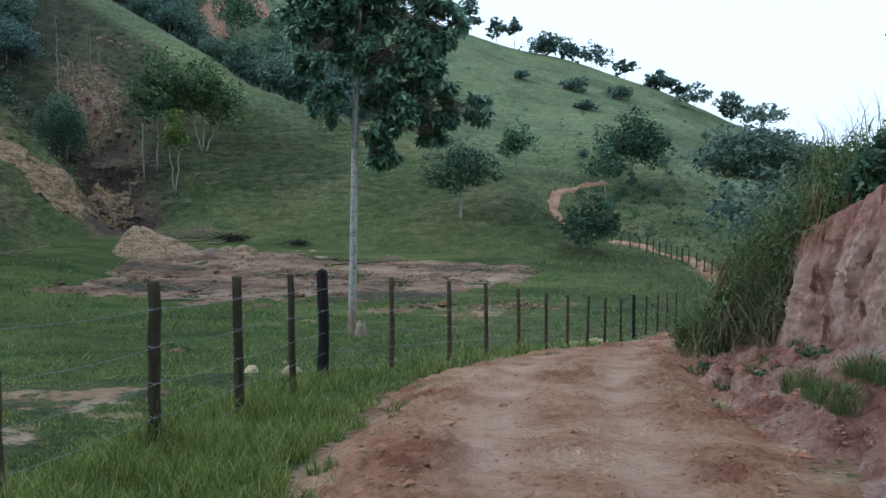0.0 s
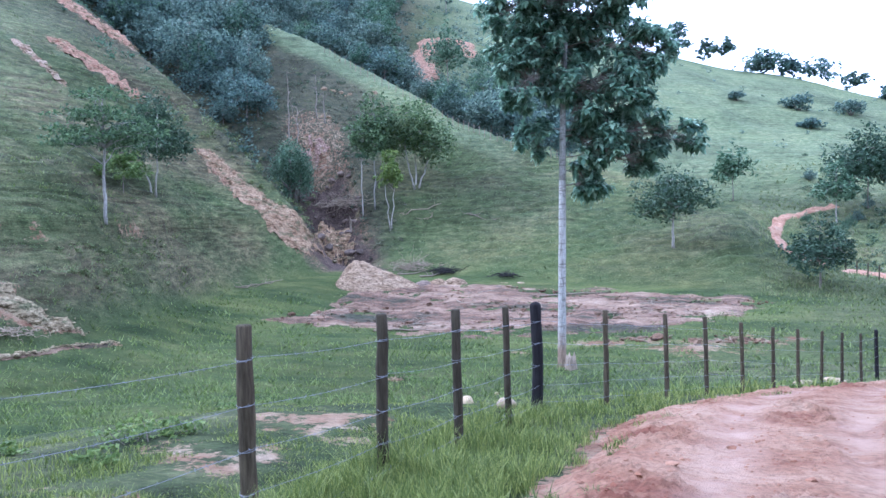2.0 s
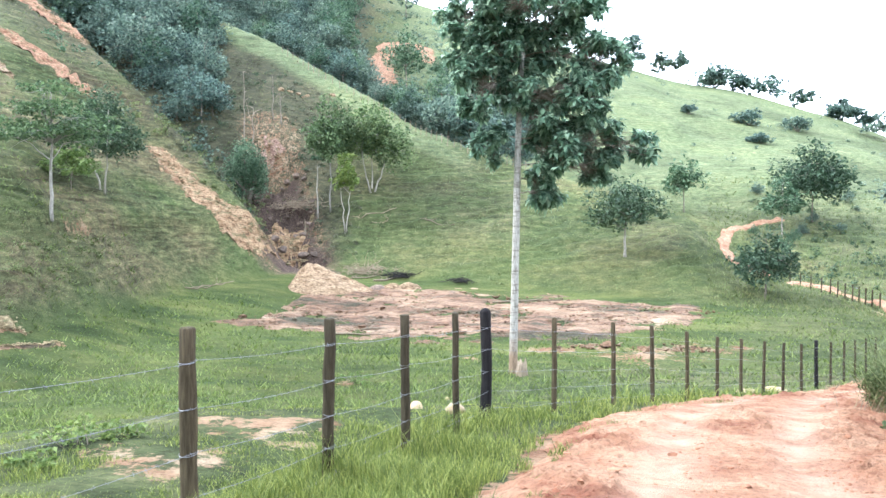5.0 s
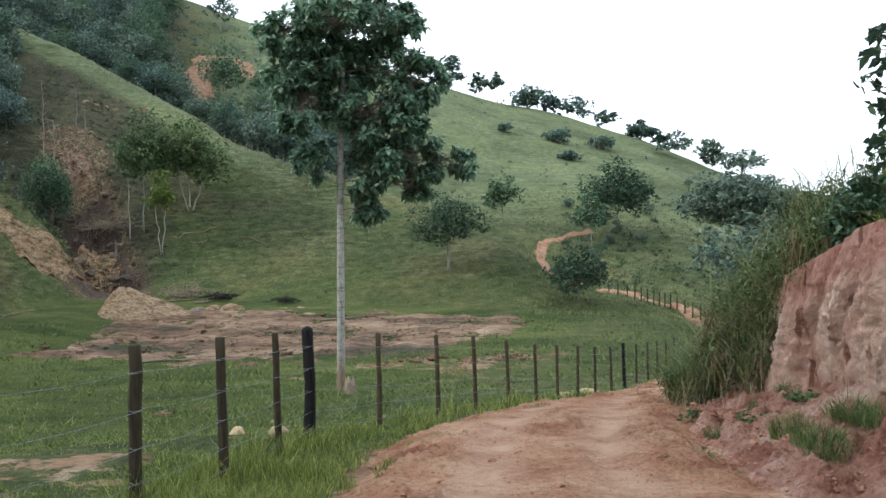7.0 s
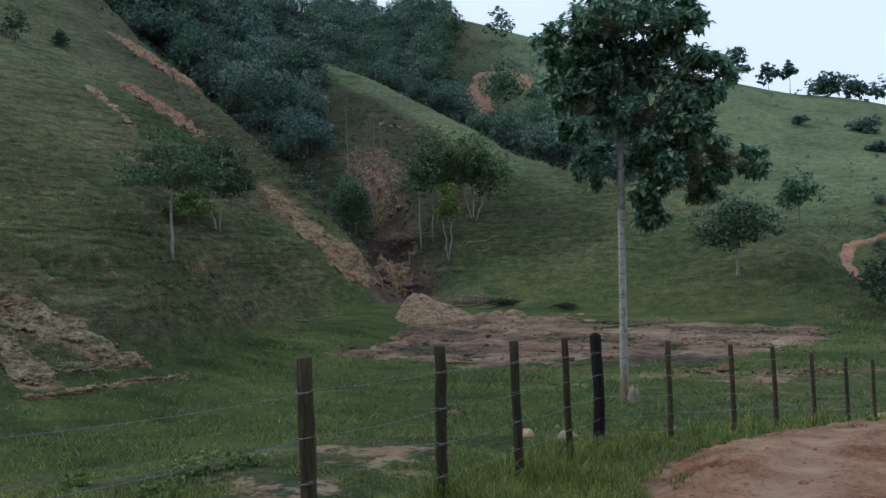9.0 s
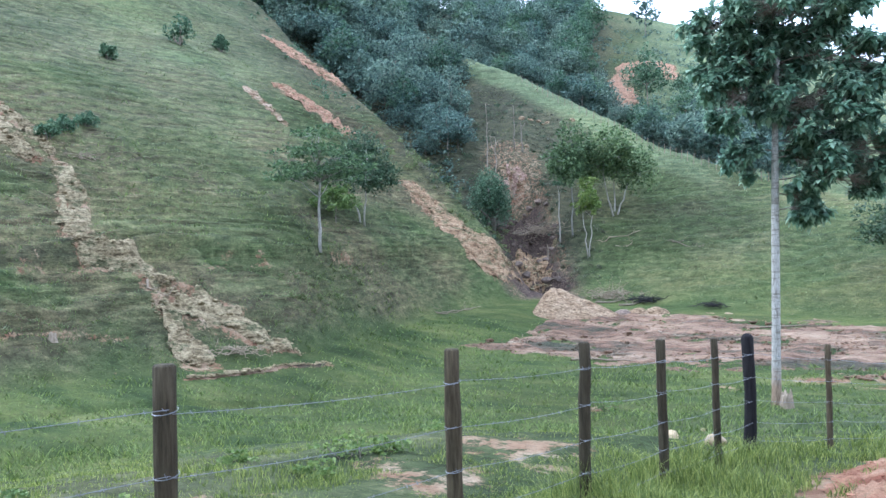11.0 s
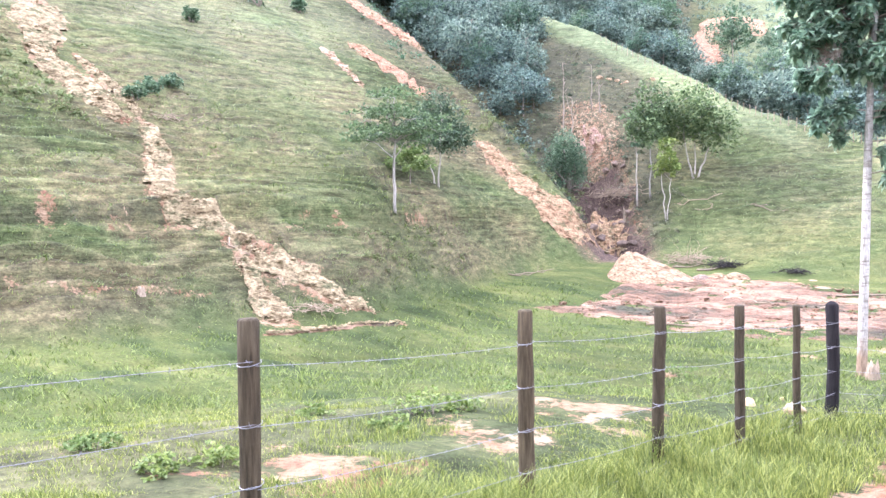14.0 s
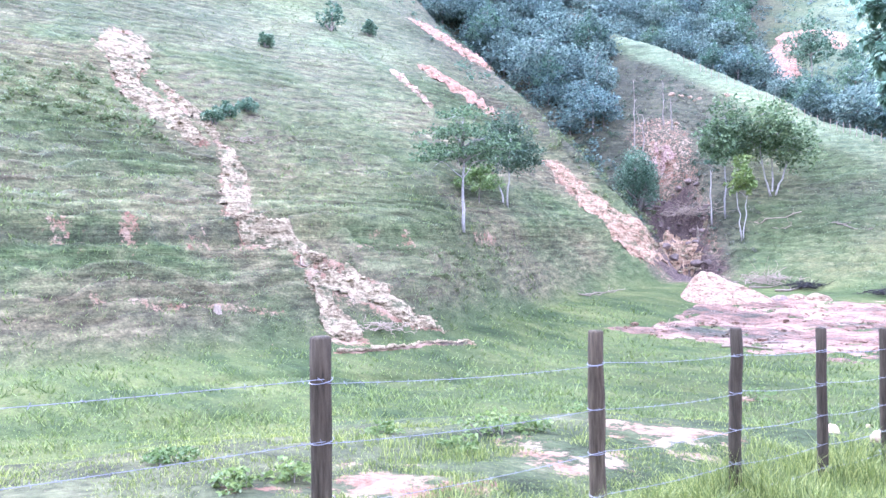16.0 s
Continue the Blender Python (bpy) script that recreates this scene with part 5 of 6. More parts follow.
def forest_tree(x, y, size):
    k = int(rng.integers(0, 5))
    while len(protos) <= k:
        v = VARIANTS[len(protos)]
        protos.append(None)
    if protos[k] is None:
        v = VARIANTS[k]
        protos[k] = grow("forest_tree", v["h"], v["w"], v["seed"], (M_LEAF_HAZY, M_LEAF, M_LEAF_HAZY, M_LEAF_HAZY, M_LEAF_HAZY)[k], M_BARK, .16, v["base"], v["leaf"], v["count"], 11, v["flat"], label="dark leafy tree in the hillside forest", group="forest on the far hill")
        return put(protos[k], x, y, 0, size)
    m = pose(x, y, h1(x, y) - 0.2, 0, 0, float(rng.uniform(0, 360))) @ Matrix.Diagonal((size, size, size, 1))
    return copy_thing(protos[k], Matrix(m @ Matrix.Diagonal((*[1 / s for s in protos[k].scale], 1))))


def line_at(line, az, k):
    line = sorted(line)
    return float(np.interp(az, [p[0] for p in line], [p[k] for p in line]))


# a row of low crowns right behind the spur's crest
for k in range(22):
    az = 26.5 - 0.56 * k
    forest_tree(*polar(az, line_at(SPUR, az, 1) + float(rng.uniform(12, 20))), float(rng.uniform(0.45, 0.75)))
forest_tree(*on_land(14.19, .1785, 150), 1.25)
made = 0
while made < 270:
    az = float(rng.uniform(16.5, 43))
    low = line_at(BROW, az, 2) if az > 27.5 else line_at(SPUR, az, 2)
    high = line_at(RIDGE, az, 2)
    if high - low < 0.01:
        continue
    start = line_at(HOLLOW, az, 1) + 4 if az > 27.5 else line_at(SPUR, az, 1) + 11
    rise = low - 0.01 + (high - low + 0.005) * float(rng.uniform(0, 1)) ** 0.8
    x, y = on_land(az, rise, start)
    d = math.hypot(x, y)
    if d > 335 or (az < 17.6 and rise > .13):
        continue
    forest_tree(x, y, float(rng.uniform(0.75, 1.3)) * (0.55 if d < 135 else 0.75 if d < 175 else 1.0))
    made += 1
for _ in range(52):
    az = float(rng.uniform(5.5, 16.5))
    low = line_at(SPUR, az, 2)
    x, y = on_land(az, low + (float(rng.uniform(-.02, .07)) if az < 12 else float(rng.uniform(-.03, -.005))) * (1 if az > 8 else .6), line_at(SPUR, az, 1) + 8)
    if not 14.4 < az < 16.9:
        forest_tree(x, y, float(rng.uniform(0.6, 1.0)) * (1 if az < 12 else .7))
for _ in range(16):
    az = float(rng.uniform(-21, -9.5))
    x, y = on_land(az, float(rng.uniform(-.045, .045)) + 0.02 * (az < -15), 100)
    if abs(az + 8.5) > 1.2:
        forest_tree(x, y, float(rng.uniform(0.14, 0.30)))
for az, d, size in ((-22.6, 66, .7), (-24.2, 60, .6), (-26.0, 64, .72), (-27.8, 58, .7), (-29.6, 62, .75), (-31.5, 60, .75), (-23.4, 72, .9)):
    forest_tree(*polar(az, d), size)


# ---- undergrowth of the woods and scrub ----
def bare_ground(x, y):
    """True where the land is stripped of plants."""
    x, y = np.asarray(x, float), np.asarray(y, float)
    out = np.zeros(x.shape, bool)
    for pts, half in SCARS:
        out |= polyline_distance(x, y, pts)[0] < half * 0.85
    az, r = bearing(x, y), np.hypot(x, y)
    far = np.interp(az, [p[0] for p in MUD_FAR[::-1]], [p[1] for p in MUD_FAR[::-1]])
    near = np.interp(az, [p[0] for p in MUD_NEAR[::-1]], [p[1] for p in MUD_NEAR[::-1]])
    s = (height(x, y) - EYE) / r
    out |= (s > near + 0.006) & (s < far - 0.002) & (az > -9) & (az < 28) & (r > 35) & (r < 95)
    for px, py, w in BARE:
        out |= np.hypot(x - px, y - py) < w * (0.85 + 0.5 * fbm(x, y, 0.7, 3, 50))
    return out


def scatter(rng, n, az0, az1, d0, d1):
    a = np.radians(rng.uniform(az0, az1, n))
    d = np.exp(rng.uniform(math.log(d0), math.log(d1), n))
    return -d * np.sin(a), d * np.cos(a)


rng = np.random.default_rng(7)


def undergrowth(name, n, az0, az1, d0, d1, tall, leaf, mat, label, keep=None, per=26):
    x, y = scatter(rng, n, az0, az1, d0, d1)
    ok = ~bare_ground(x, y)
    if keep is not None:
        ok &= keep(x, y)
    x, y = x[ok], y[ok]
    z = height(x, y)
    s = Soup()
    sz = rng.uniform(0.5, 1.3, len(x)) * tall
    c = np.repeat(np.stack([x, y, z + sz * 0.4], -1), per, 0)
    r = np.repeat(sz, per)[:, None]
    d = rng.normal(size=c.shape)
    d /= np.linalg.norm(d, axis=1)[:, None]
    p = c + d * r * [0.75, 0.75, 0.55] * (rng.uniform(0.2, 1, len(c)) ** 0.5)[:, None]
    leaves(s, rng, p, leaf, 0.05, 0.6)
    return tagged(s.make(name, mat), label, "undergrowth", kind="stuff")


def in_woods(x, y):
    az, r = bearing(x, y), np.hypot(x, y)
    crest = np.interp(az, [p[0] for p in sorted(SPUR)], [p[1] for p in sorted(SPUR)])
    edge = np.interp(az, [p[0] for p in sorted(HOLLOW)], [p[1] for p in sorted(HOLLOW)])
    return (r > np.where(az > 27.2, edge - 1.5, crest + 9)) & (polyline_distance(x, y, GULLY)[0] > 2.2)


def on_face(x, y):
    """The scrubby side of the spur that looks at the gully."""
    az, r = bearing(x, y), np.hypot(x, y)
    crest = np.interp(az, [p[0] for p in sorted(SPUR)], [p[1] for p in sorted(SPUR)])
    return (r < crest - 11) & (polyline_distance(x, y, GULLY)[0] > 2.6)


undergrowth("woodland_undergrowth", 2200, 9, 42, 95, 300, 1.9, .55, M_LEAF_HAZY, "dense dark undergrowth below the forest trees", in_woods)
undergrowth("gully_scrub", 170, 20.5, 31, 90, 140, 0.9, .28, M_LEAF_DARK, "mixed green scrub along the sides of the gully", on_face)
undergrowth("dry_scrub", 900, 17.5, 31, 92, 160, 0.65, .20, M_DRY_SCRUB, "dry brownish scrub on the spur above the gully", on_face)
undergrowth("roadside_scrub", 170, -20, -9.6, 104, 175, 0.75, .34, M_LEAF_DARK, "dark scrub along the far road")
def line_shoulder(x, y):
    rows = sorted(BROW)
    return 0.82 * np.interp(bearing(x, y), [p[0] for p in rows], [p[1] for p in rows])


undergrowth("edge_scrub", 120, 33, 44, 110, 172, 1.0, .38, M_LEAF, "low bushes along the hill's shoulder", lambda x, y: np.hypot(x, y) > line_shoulder(x, y))
undergrowth("fern_patch", 330, 58.5, 69, 62, 92, 0.6, .30, M_HILL_BLADE, "patch of tall green bracken on the hillside", lambda x, y: np.abs((height(x, y) - EYE) / np.hypot(x, y) - .165) < .045)
undergrowth("bank_scrub", 220, 27.5, 41, 52, 68, 0.45, .18, M_HILL_BLADE, "brown and green scrub on the low embankment", lambda x, y: np.abs((height(x, y) - EYE) / np.hypot(x, y) + .035) < .03)


undergrowth("hill_shrubs", 46, -19, 10, 170, 285, 1.5, .5, M_LEAF_HAZY, "scattered low shrubs on the far pasture", None, 20)
RUN_LINE = [(32.3, .100), (30.2, .070), (28.2, .038), (26.2, .006), (24.4, -.016)]


def above_run(x, y):
    az, s = bearing(x, y), (height(x, y) - EYE) / np.hypot(x, y)
    base = np.interp(az, [p[0] for p in RUN_LINE[::-1]], [p[1] for p in RUN_LINE[::-1]])
    return (s > base + .018) & (s < base + .06)


undergrowth("runout_scrub", 300, 24, 36, 84, 118, 0.8, .30, M_HILL_BLADE, "dense low bushes between the slide and the gully", above_run)

# ---- grass ----
def grass(name, n, az0, az1, d0, d1, tall, wide, mat, label, keep, parts=2, lean=0.45, wide_d=0.0):
    x, y = scatter(rng, n, az0, az1, d0, d1)
    ok = keep(x, y) & ~bare_ground(x, y)
    x, y = x[ok], y[ok]
    d = np.hypot(x, y)
    clump = np.clip(0.75 + 0.7 * fbm(x, y, 0.9, 3, 60), 0.25, 1.6)
    t = tall(x, y) * clump * rng.uniform(0.5, 1.25, len(x))
    s = Soup()
    blades(s, rng, x, y, height(x, y) - 0.02, t, np.maximum(wide, wide_d * d) * rng.uniform(0.6, 1.3, len(x)), lean, parts)
    return tagged(s.make(name, mat), label, "grass", kind="stuff")


def road_gap(x, y):
    return polyline_distance(x, y, ROAD_LINE)[0] + 0.35 * fbm(x, y, 0.8, 3, 64)


def left_of_road(x, y):
    rx = np.interp(y, [p[1] for p in ROAD_LINE], [p[0] for p in ROAD_LINE])
    return (x < rx) & (road_gap(x, y) > 2.05)


def verge_tall(x, y):
    d, _ = polyline_distance(x, y, FENCE_LINE)
    fx = np.interp(y, [p[1] for p in FENCE_LINE], [p[0] for p in FENCE_LINE])
    return 0.085 + 0.21 * np.exp(-(d / 0.55) ** 2) + 0.13 * ((x > fx - 0.3)) + 0.04 * fbm(x, y, 2.5, 2, 66)


grass("verge_grass", 135000, -19, 72, 2.2, 13, verge_tall, 0.008, M_BLADE, "tall green grass along the fence and road verge", lambda x, y: left_of_road(x, y) & (polyline_distance(x, y, FENCE_LINE)[0] < 2.6), 2, 0.5, 0.0009)
grass("field_grass", 85000, -19, 72, 4.5, 27, verge_tall, 0.008, M_BLADE, "short grazed grass in the field behind the fence", left_of_road, 2, 0.6, 0.0011)
grass("valley_grass", 62000, -20, 72, 22, 72, lambda x, y: 0.22 + 0.08 * fbm(x, y, 6, 2, 68), 0.03, M_BLADE, "lush green grass on the valley floor", left_of_road, 1, 0.9, 0.0015)
grass("hill_grass", 90000, -12, 72, 42, 150, lambda x, y: 0.20 + 0.0 * x, 0.05, M_HILL_BLADE, "tussocks of pasture grass over the hillside", lambda x, y: np.hypot(x, y) > np.interp(bearing(x, y), AZ, FOOT_D) * 1.03, 1, 1.3, 0.0013)
grass("far_road_grass", 9000, -20, -7, 72, 165, lambda x, y: 0.4 + 0.0 * x, 0.1, M_HILL_BLADE, "green grass along the far road", lambda x, y: np.hypot(x, y) > 60, 1, 0.5, 0.0018)


def tuft(seed, r, tall, n, mat, name="grass_tuft", label="tuft of long green grass", lean=0.7, wide=0.011, group=""):
    g = np.random.default_rng(seed)
    a, q = g.uniform(0, 6.28, n), r * np.sqrt(g.uniform(0, 1, n))
    s = Soup()
    blades(s, g, q * np.cos(a), q * np.sin(a), np.full(n, -0.03), tall * g.uniform(0.3, 1.25, n) * (1.15 - 0.6 * q / r), wide * g.uniform(0.6, 1.4, n), lean)
    return tagged(s.make(name, mat), label, "grass", group)


def weed(seed, w, h, leaf, n, mat, label):
    return bush("weed_plant", h, w, seed, mat, leaf, n, label, 5, "weed", "weeds in the field")


for k, (az, d, w, h) in enumerate([(36.9, 9.6, .9, .40), (34.0, 9.9, .7, .3), (39.5, 8.6, .5, .25), (52, 7.2, .6, .28), (56, 6.8, .5, .22), (27.0, 19.5, 1.6, .45), (25.6, 20.0, 1.0, .4), (30.0, 26, 1.8, .5), (18, 34, 1.6, .6), (45, 10.5, .6, .25), (60, 8.4, .6, .3)]):
    x, y = polar(az, d)
    put(weed(120 + k, w, h, .045 + .0025 * d, 340, M_LEAF_PALE, "low broad-leaved weed with pale yellow-green leaves"), x, y)
for k, (x, y, r, t) in enumerate([(-0.55, 6.2, .16, .20), (-0.75, 7.3, .14, .16), (-0.45, 8.4, .18, .18), (-1.0, 5.2, .22, .24), (0.15, 10.9, .2, .2), (0.5, 12.3, .22, .2), (1.35, 14.3, .25, .22), (2.2, 15.9, .25, .2), (-0.35, 9.6, .12, .12), (-1.25, 4.3, .25, .26), (-0.62, 6.7, .10, .12), (-0.30, 7.7, .12, .10), (-0.15, 8.9, .10, .10), (-0.75, 5.7, .14, .14), (0.0, 10.2, .12, .12), (0.32, 11.6, .14, .14), (0.9, 13.3, .16, .16), (-0.95, 6.3, .18, .2), (-0.5, 9.2, .2, .2), (-0.2, 10.6, .2, .2), (1.8, 15.0, .2, .18)]):
    put(tuft(150 + k, r, t, 130, M_BLADE, label="tuft of green grass at the road's edge", group="tufts along the road"), x, y, sink=0.0)


# ---- plants on and below the cut bank ----
def bank_surface(x, y):
    hit, place, *_ = BANK.ray_cast(Vector((x, y, 9.0)), Vector((0, 0, -1)))
    return max(place.z if hit else -9.0, h1(x, y))


def on_bank(ob, x, y, sink=0.04):
    ob.location = (x, y, bank_surface(x, y) - sink)
    return ob


def bank_spot(az, rise):
    """The place on the bank that the eye sees in that direction."""
    hit, place, *_ = BANK.ray_cast(Vector((0, 0, EYE)), Vector((-math.sin(radians(az)), math.cos(radians(az)), rise)))
    return place.x, place.y


for k, (az, rise, r, t, n) in enumerate([(-25.0, -.224, .26, .36, 280), (-26.7, -.240, .24, .32, 240), (-26.0, -.230, .20, .30, 160), (-20.0, -.229, .16, .20, 110), (-19.1, -.268, .14, .16, 90), (-24.5, -.174, .16, .20, 90), (-28.2, -.198, .22, .32, 200), (-22.5, -.196, .14, .18, 80), (-29.7, -.203, .2, .3, 150), (-17.3, -.215, .12, .14, 70)]):
    x, y = bank_spot(az, rise)
    on_bank(tuft(170 + k, r * 1.15, t, int(n * 2.6), M_CLUMP, label="clump of long grass growing on the talus", group="clumps on the talus", wide=0.0065, lean=0.8), x, y)
for k, (x, y, w, h) in enumerate([(4.15, 10.2, .6, .3), (3.9, 11.7, .5, .24), (4.6, 9.7, .5, .3)]):
    on_bank(weed(190 + k, w, h, .07, 240, M_TREE_MID, "low leafy weed rooted in the crumbled earth"), x, y)


def overhang():
    """The thicket that spills over the end of the bank."""
    g = np.random.default_rng(31)
    root = new("bank_thicket")
    core = [((5.75, 11.6, 1.35), (.65, .8, .6)), ((5.4, 12.2, .85), (.7, .8, .7)), ((5.05, 12.7, .25), (.6, .7, .7)), ((4.9, 13.1, -.35), (.5, .6, .6)), ((5.6, 13.4, .4), (.8, .8, .8)), ((6.5, 12.8, 1.3), (.9, .9, .8)), ((4.75, 13.6, -.85), (.4, .5, .45)), ((5.25, 11.9, .15), (.35, .4, .55)), ((6.7, 11.4, 1.9), (.8, .8, .7)), ((6.2, 12.2, 1.9), (.6, .6, .6)), ((4.65, 14.4, -1.0), (.4, .6, .4)), ((5.1, 12.1, -.35), (.3, .3, .4))]
    fol, reed, dead, stem = Soup(), Soup(), Soup(), Soup()
    for c, r in core:
        leaves(fol, g, blob_points(g, c, r, 1700), .10, .35, .34)
        n = 260
        p = blob_points(g, c, r, n)
        n = len(p)
        blades(reed, g, p[:, 0], p[:, 1], p[:, 2] - .2, g.uniform(.35, 1.1, n), g.uniform(.008, .018, n), 1.1)
        p = blob_points(g, np.array(c) - [0.15, 0.25, 0.3], np.array(r) * .85, 60)
        blades(dead, g, p[:, 0], p[:, 1], p[:, 2] + .3, -g.uniform(.3, .8, len(p)), g.uniform(.010, .02, len(p)), .5)
        for _ in range(14):
            a = np.array(c) + g.normal(0, .35, 3)
            tube(stem, bend(g, a, a + [g.normal(-.15, .25), g.normal(-.2, .25), -g.uniform(.4, 1.1)], 6, 0, .12), np.linspace(.007, .002, 6), 4, False)
    fol.make("foliage", M_THICKET, root)
    reed.make("reed_leaves", M_REED, root)
    dead.make("dead_leaves", M_STRAW, root, False)
    stem.make("hanging_root_mass", M_DEAD, root)
    return tagged(root, "dense thicket of reeds and hanging roots over the bank", "thicket")


overhang()
# shrubs and long grass on the bank's top
for k, (x, y, w, h) in enumerate([(6.2, 10.8, 1.3, 1.25), (6.35, 9.6, 1.4, 1.35), (6.4, 8.4, 1.4, 1.3), (6.3, 7.2, 1.3, 1.1), (7.2, 11.4, 1.6, 1.8), (7.1, 10.4, 1.5, 1.7), (7.3, 9.5, 1.6, 1.7), (6.0, 11.5, 1.2, 1.0), (6.8, 12.4, 1.5, 1.5), (7.2, 13.6, 1.6, 1.8), (7.8, 13.2, 1.8, 1.9), (8.4, 11.8, 1.8, 1.8), (6.4, 6.0, 1.4, 1.1), (7.6, 8.0, 1.6, 1.4), (9.2, 14.5, 2.2, 2.4), (8.6, 16.0, 2.2, 2.4)]):
    on_bank(bush("bank_shrub", h, w, 200 + k, (M_LEAF, M_THICKET, M_LEAF)[k % 3], .13, 2600, "leafy green shrub on top of the cut bank", 8, group="shrubs on the bank"), x, y, .15)
for k in range(22):
    g = np.random.default_rng(230 + k)
    y = 6.0 + 0.36 * k + g.uniform(-.15, .15)
    x = float(bank_line(np.array([y]))[0]) + 0.55 + g.uniform(0, .5)
    on_bank(tuft(230 + k, .25, g.uniform(.3, .6), 70, (M_REED, M_BLADE)[k % 2], "reed_clump", "clump of long arching reed grass on the bank's rim", 0.9, 0.018, "reeds on the bank"), x, y)


def tall_stalk(x, y, h, seed, n):
    """A tall weed with a woody stem and large drooping leaves."""
    g = np.random.default_rng(seed)
    root = new("tall_weed")
    st, lf = Soup(), Soup()
    p = bend(g, (0, 0, -.1), (g.normal(0, .1), g.normal(0, .1), h), 9, 0, .02)
    tube(st, p, np.linspace(.022, .008, 9), 6)
    for k in range(n):
        q = g.uniform(.25, 1.0)
        a = np.array([np.interp(q, np.linspace(0, 1, 9), p[:, j]) for j in range(3)])
        e = a + [g.normal(0, .16), g.normal(0, .16), g.uniform(-.05, .18)]
        tube(st, bend(g, a, e, 4, .04, .05), np.linspace(.007, .003, 4), 4, False)
        leaves(lf, g, e + g.normal(0, .05, (4, 3)), .19, .6, .6)
    st.make("stem", M_DEAD, root, True)
    lf.make("leaves", M_LEAF_DARK, root)
    return on_bank(tagged(root, "tall weed with large drooping leaves on the bank", "weed", "tall weeds on the bank"), x, y)


for k, (x, y, h, n) in enumerate([(6.15, 10.2, 2.6, 60), (6.6, 10.6, 1.9, 40), (6.0, 9.2, 1.7, 34), (6.9, 11.7, 1.6, 30), (6.9, 10.0, 2.1, 40), (6.3, 9.7, 2.3, 50), (6.05, 8.6, 2.2, 46), (7.0, 9.2, 2.5, 54), (6.6, 8.8, 2.4, 50), (7.3, 10.9, 2.0, 40)]):
    tall_stalk(x, y, h, 260 + k, n)

# ---- loose stones, clods and wood ----
def pebbles(name, x, y, z, r, mat, label, category="stones"):
    bm = bmesh.new()
    bmesh.ops.create_icosphere(bm, subdivisions=1, radius=1.0)
    base = np.array([v.co for v in bm.verts])
    tri = np.array([[v.index for v in f.verts] for f in bm.faces])
    bm.free()
    s = Soup()
    g = np.random.default_rng(len(x))
    for k in range(len(x)):
        v = base * (1 + g.normal(0, .22, (len(base), 1))) * r[k] * [g.uniform(.8, 1.4), g.uniform(.8, 1.4), g.uniform(.45, .8)]
        a = g.uniform(0, 6.28)
        v = v @ np.array([[math.cos(a), -math.sin(a), 0], [math.sin(a), math.cos(a), 0], [0, 0, 1]])
        s.add(v + [x[k], y[k], z[k] + r[k] * .15], tri)
    return tagged(s.make(name, mat), label, category, kind="stuff")


g = np.random.default_rng(44)
x, y = scatter(g, 4200, -24, 12, 2.6, 26)
ok = polyline_distance(x, y, ROAD_LINE)[0] < 2.1
x, y = x[ok], y[ok]
keep = (np.abs(np.abs(polyline_distance(x, y, ROAD_LINE)[0]) - .62) > .26) | (g.random(len(x)) > .85)
x, y = x[keep], y[keep]


def road_surface(x, y):
    hit, place, *_ = near_road.ray_cast(Vector((x, y, 9.0)), Vector((0, 0, -1)))
    return place.z if hit else h1(x, y)


pebbles("road_stones", x, y, np.array([road_surface(a, b) for a, b in zip(x, y)]), g.uniform(.005, .020, len(x)) * (1 + 1.2 * (g.random(len(x)) > .96)), M_ROAD_STONE, "small clods and stones strewn over the dirt road")
y = g.uniform(6.5, 15.0, 2400)
rx = np.interp(y, [p[1] for p in ROAD_LINE], [p[0] for p in ROAD_LINE])
x = rx + 1.6 + (4.55 - rx - 1.6) * g.uniform(0, 1, 2400) ** 1.3
pebbles("talus_clods", x, y, np.array([bank_surface(a, b) for a, b in zip(x, y)]), g.uniform(.006, .026, 2400) * (1 + 1.8 * (g.random(2400) > .97)), M_CLOD, "crumbled clods of red earth below the bank", "clods")
sx, sy = [], []
for pts, half in SCARS[2:]:
    n = int(min(160 + 110 * sum(math.dist(p, q) for p, q in zip(pts, pts[1:])) * half / 6, 1300))
    t = g.uniform(0, len(pts) - 1.001, n)
    i = t.astype(int)
    P = np.array(pts)
    q = P[i] + (P[i + 1] - P[i]) * (t - i)[:, None] + g.normal(0, half * .24, (n, 2))
    sx.append(q[:, 0]), sy.append(q[:, 1])
sx, sy = np.concatenate(sx), np.concatenate(sy)
pebbles("slide_rubble", sx, sy, height(sx, sy) + .12, g.uniform(.03, .10, len(sx)) * (1 + 1.6 * (g.random(len(sx)) > .94)), M_SLIDE_PALE, "lumps of pale earth and stone on the slides", "rubble")
x, y = scatter(g, 4200, -8, 27, 45, 85)
ok = bare_ground(x, y)
x, y = x[ok], y[ok]
pebbles("mud_rubble", x, y, height(x, y) + .06, g.uniform(.03, .13, len(x)) * (1 + 1.3 * (g.random(len(x)) > .95)), M_MUD, "lumps of earth and stone on the mud", "rubble")
for k, (az, d, r, sq) in enumerate([(-9.57, 26.5, .36, .6), (-11.22, 29.0, .42, .55), (5.0, 17.5, .14, .5), (8.6, 23.5, .5, .35), (18.8, 22, .45, .3)]):
    x, y = polar(az, d)
    put(rock("stone", r, 300 + k, M_STONE, sq, "pale rounded stone lying in the grass", "stone", "stones in the grass"), x, y, 40 * k, sink=r * .15)
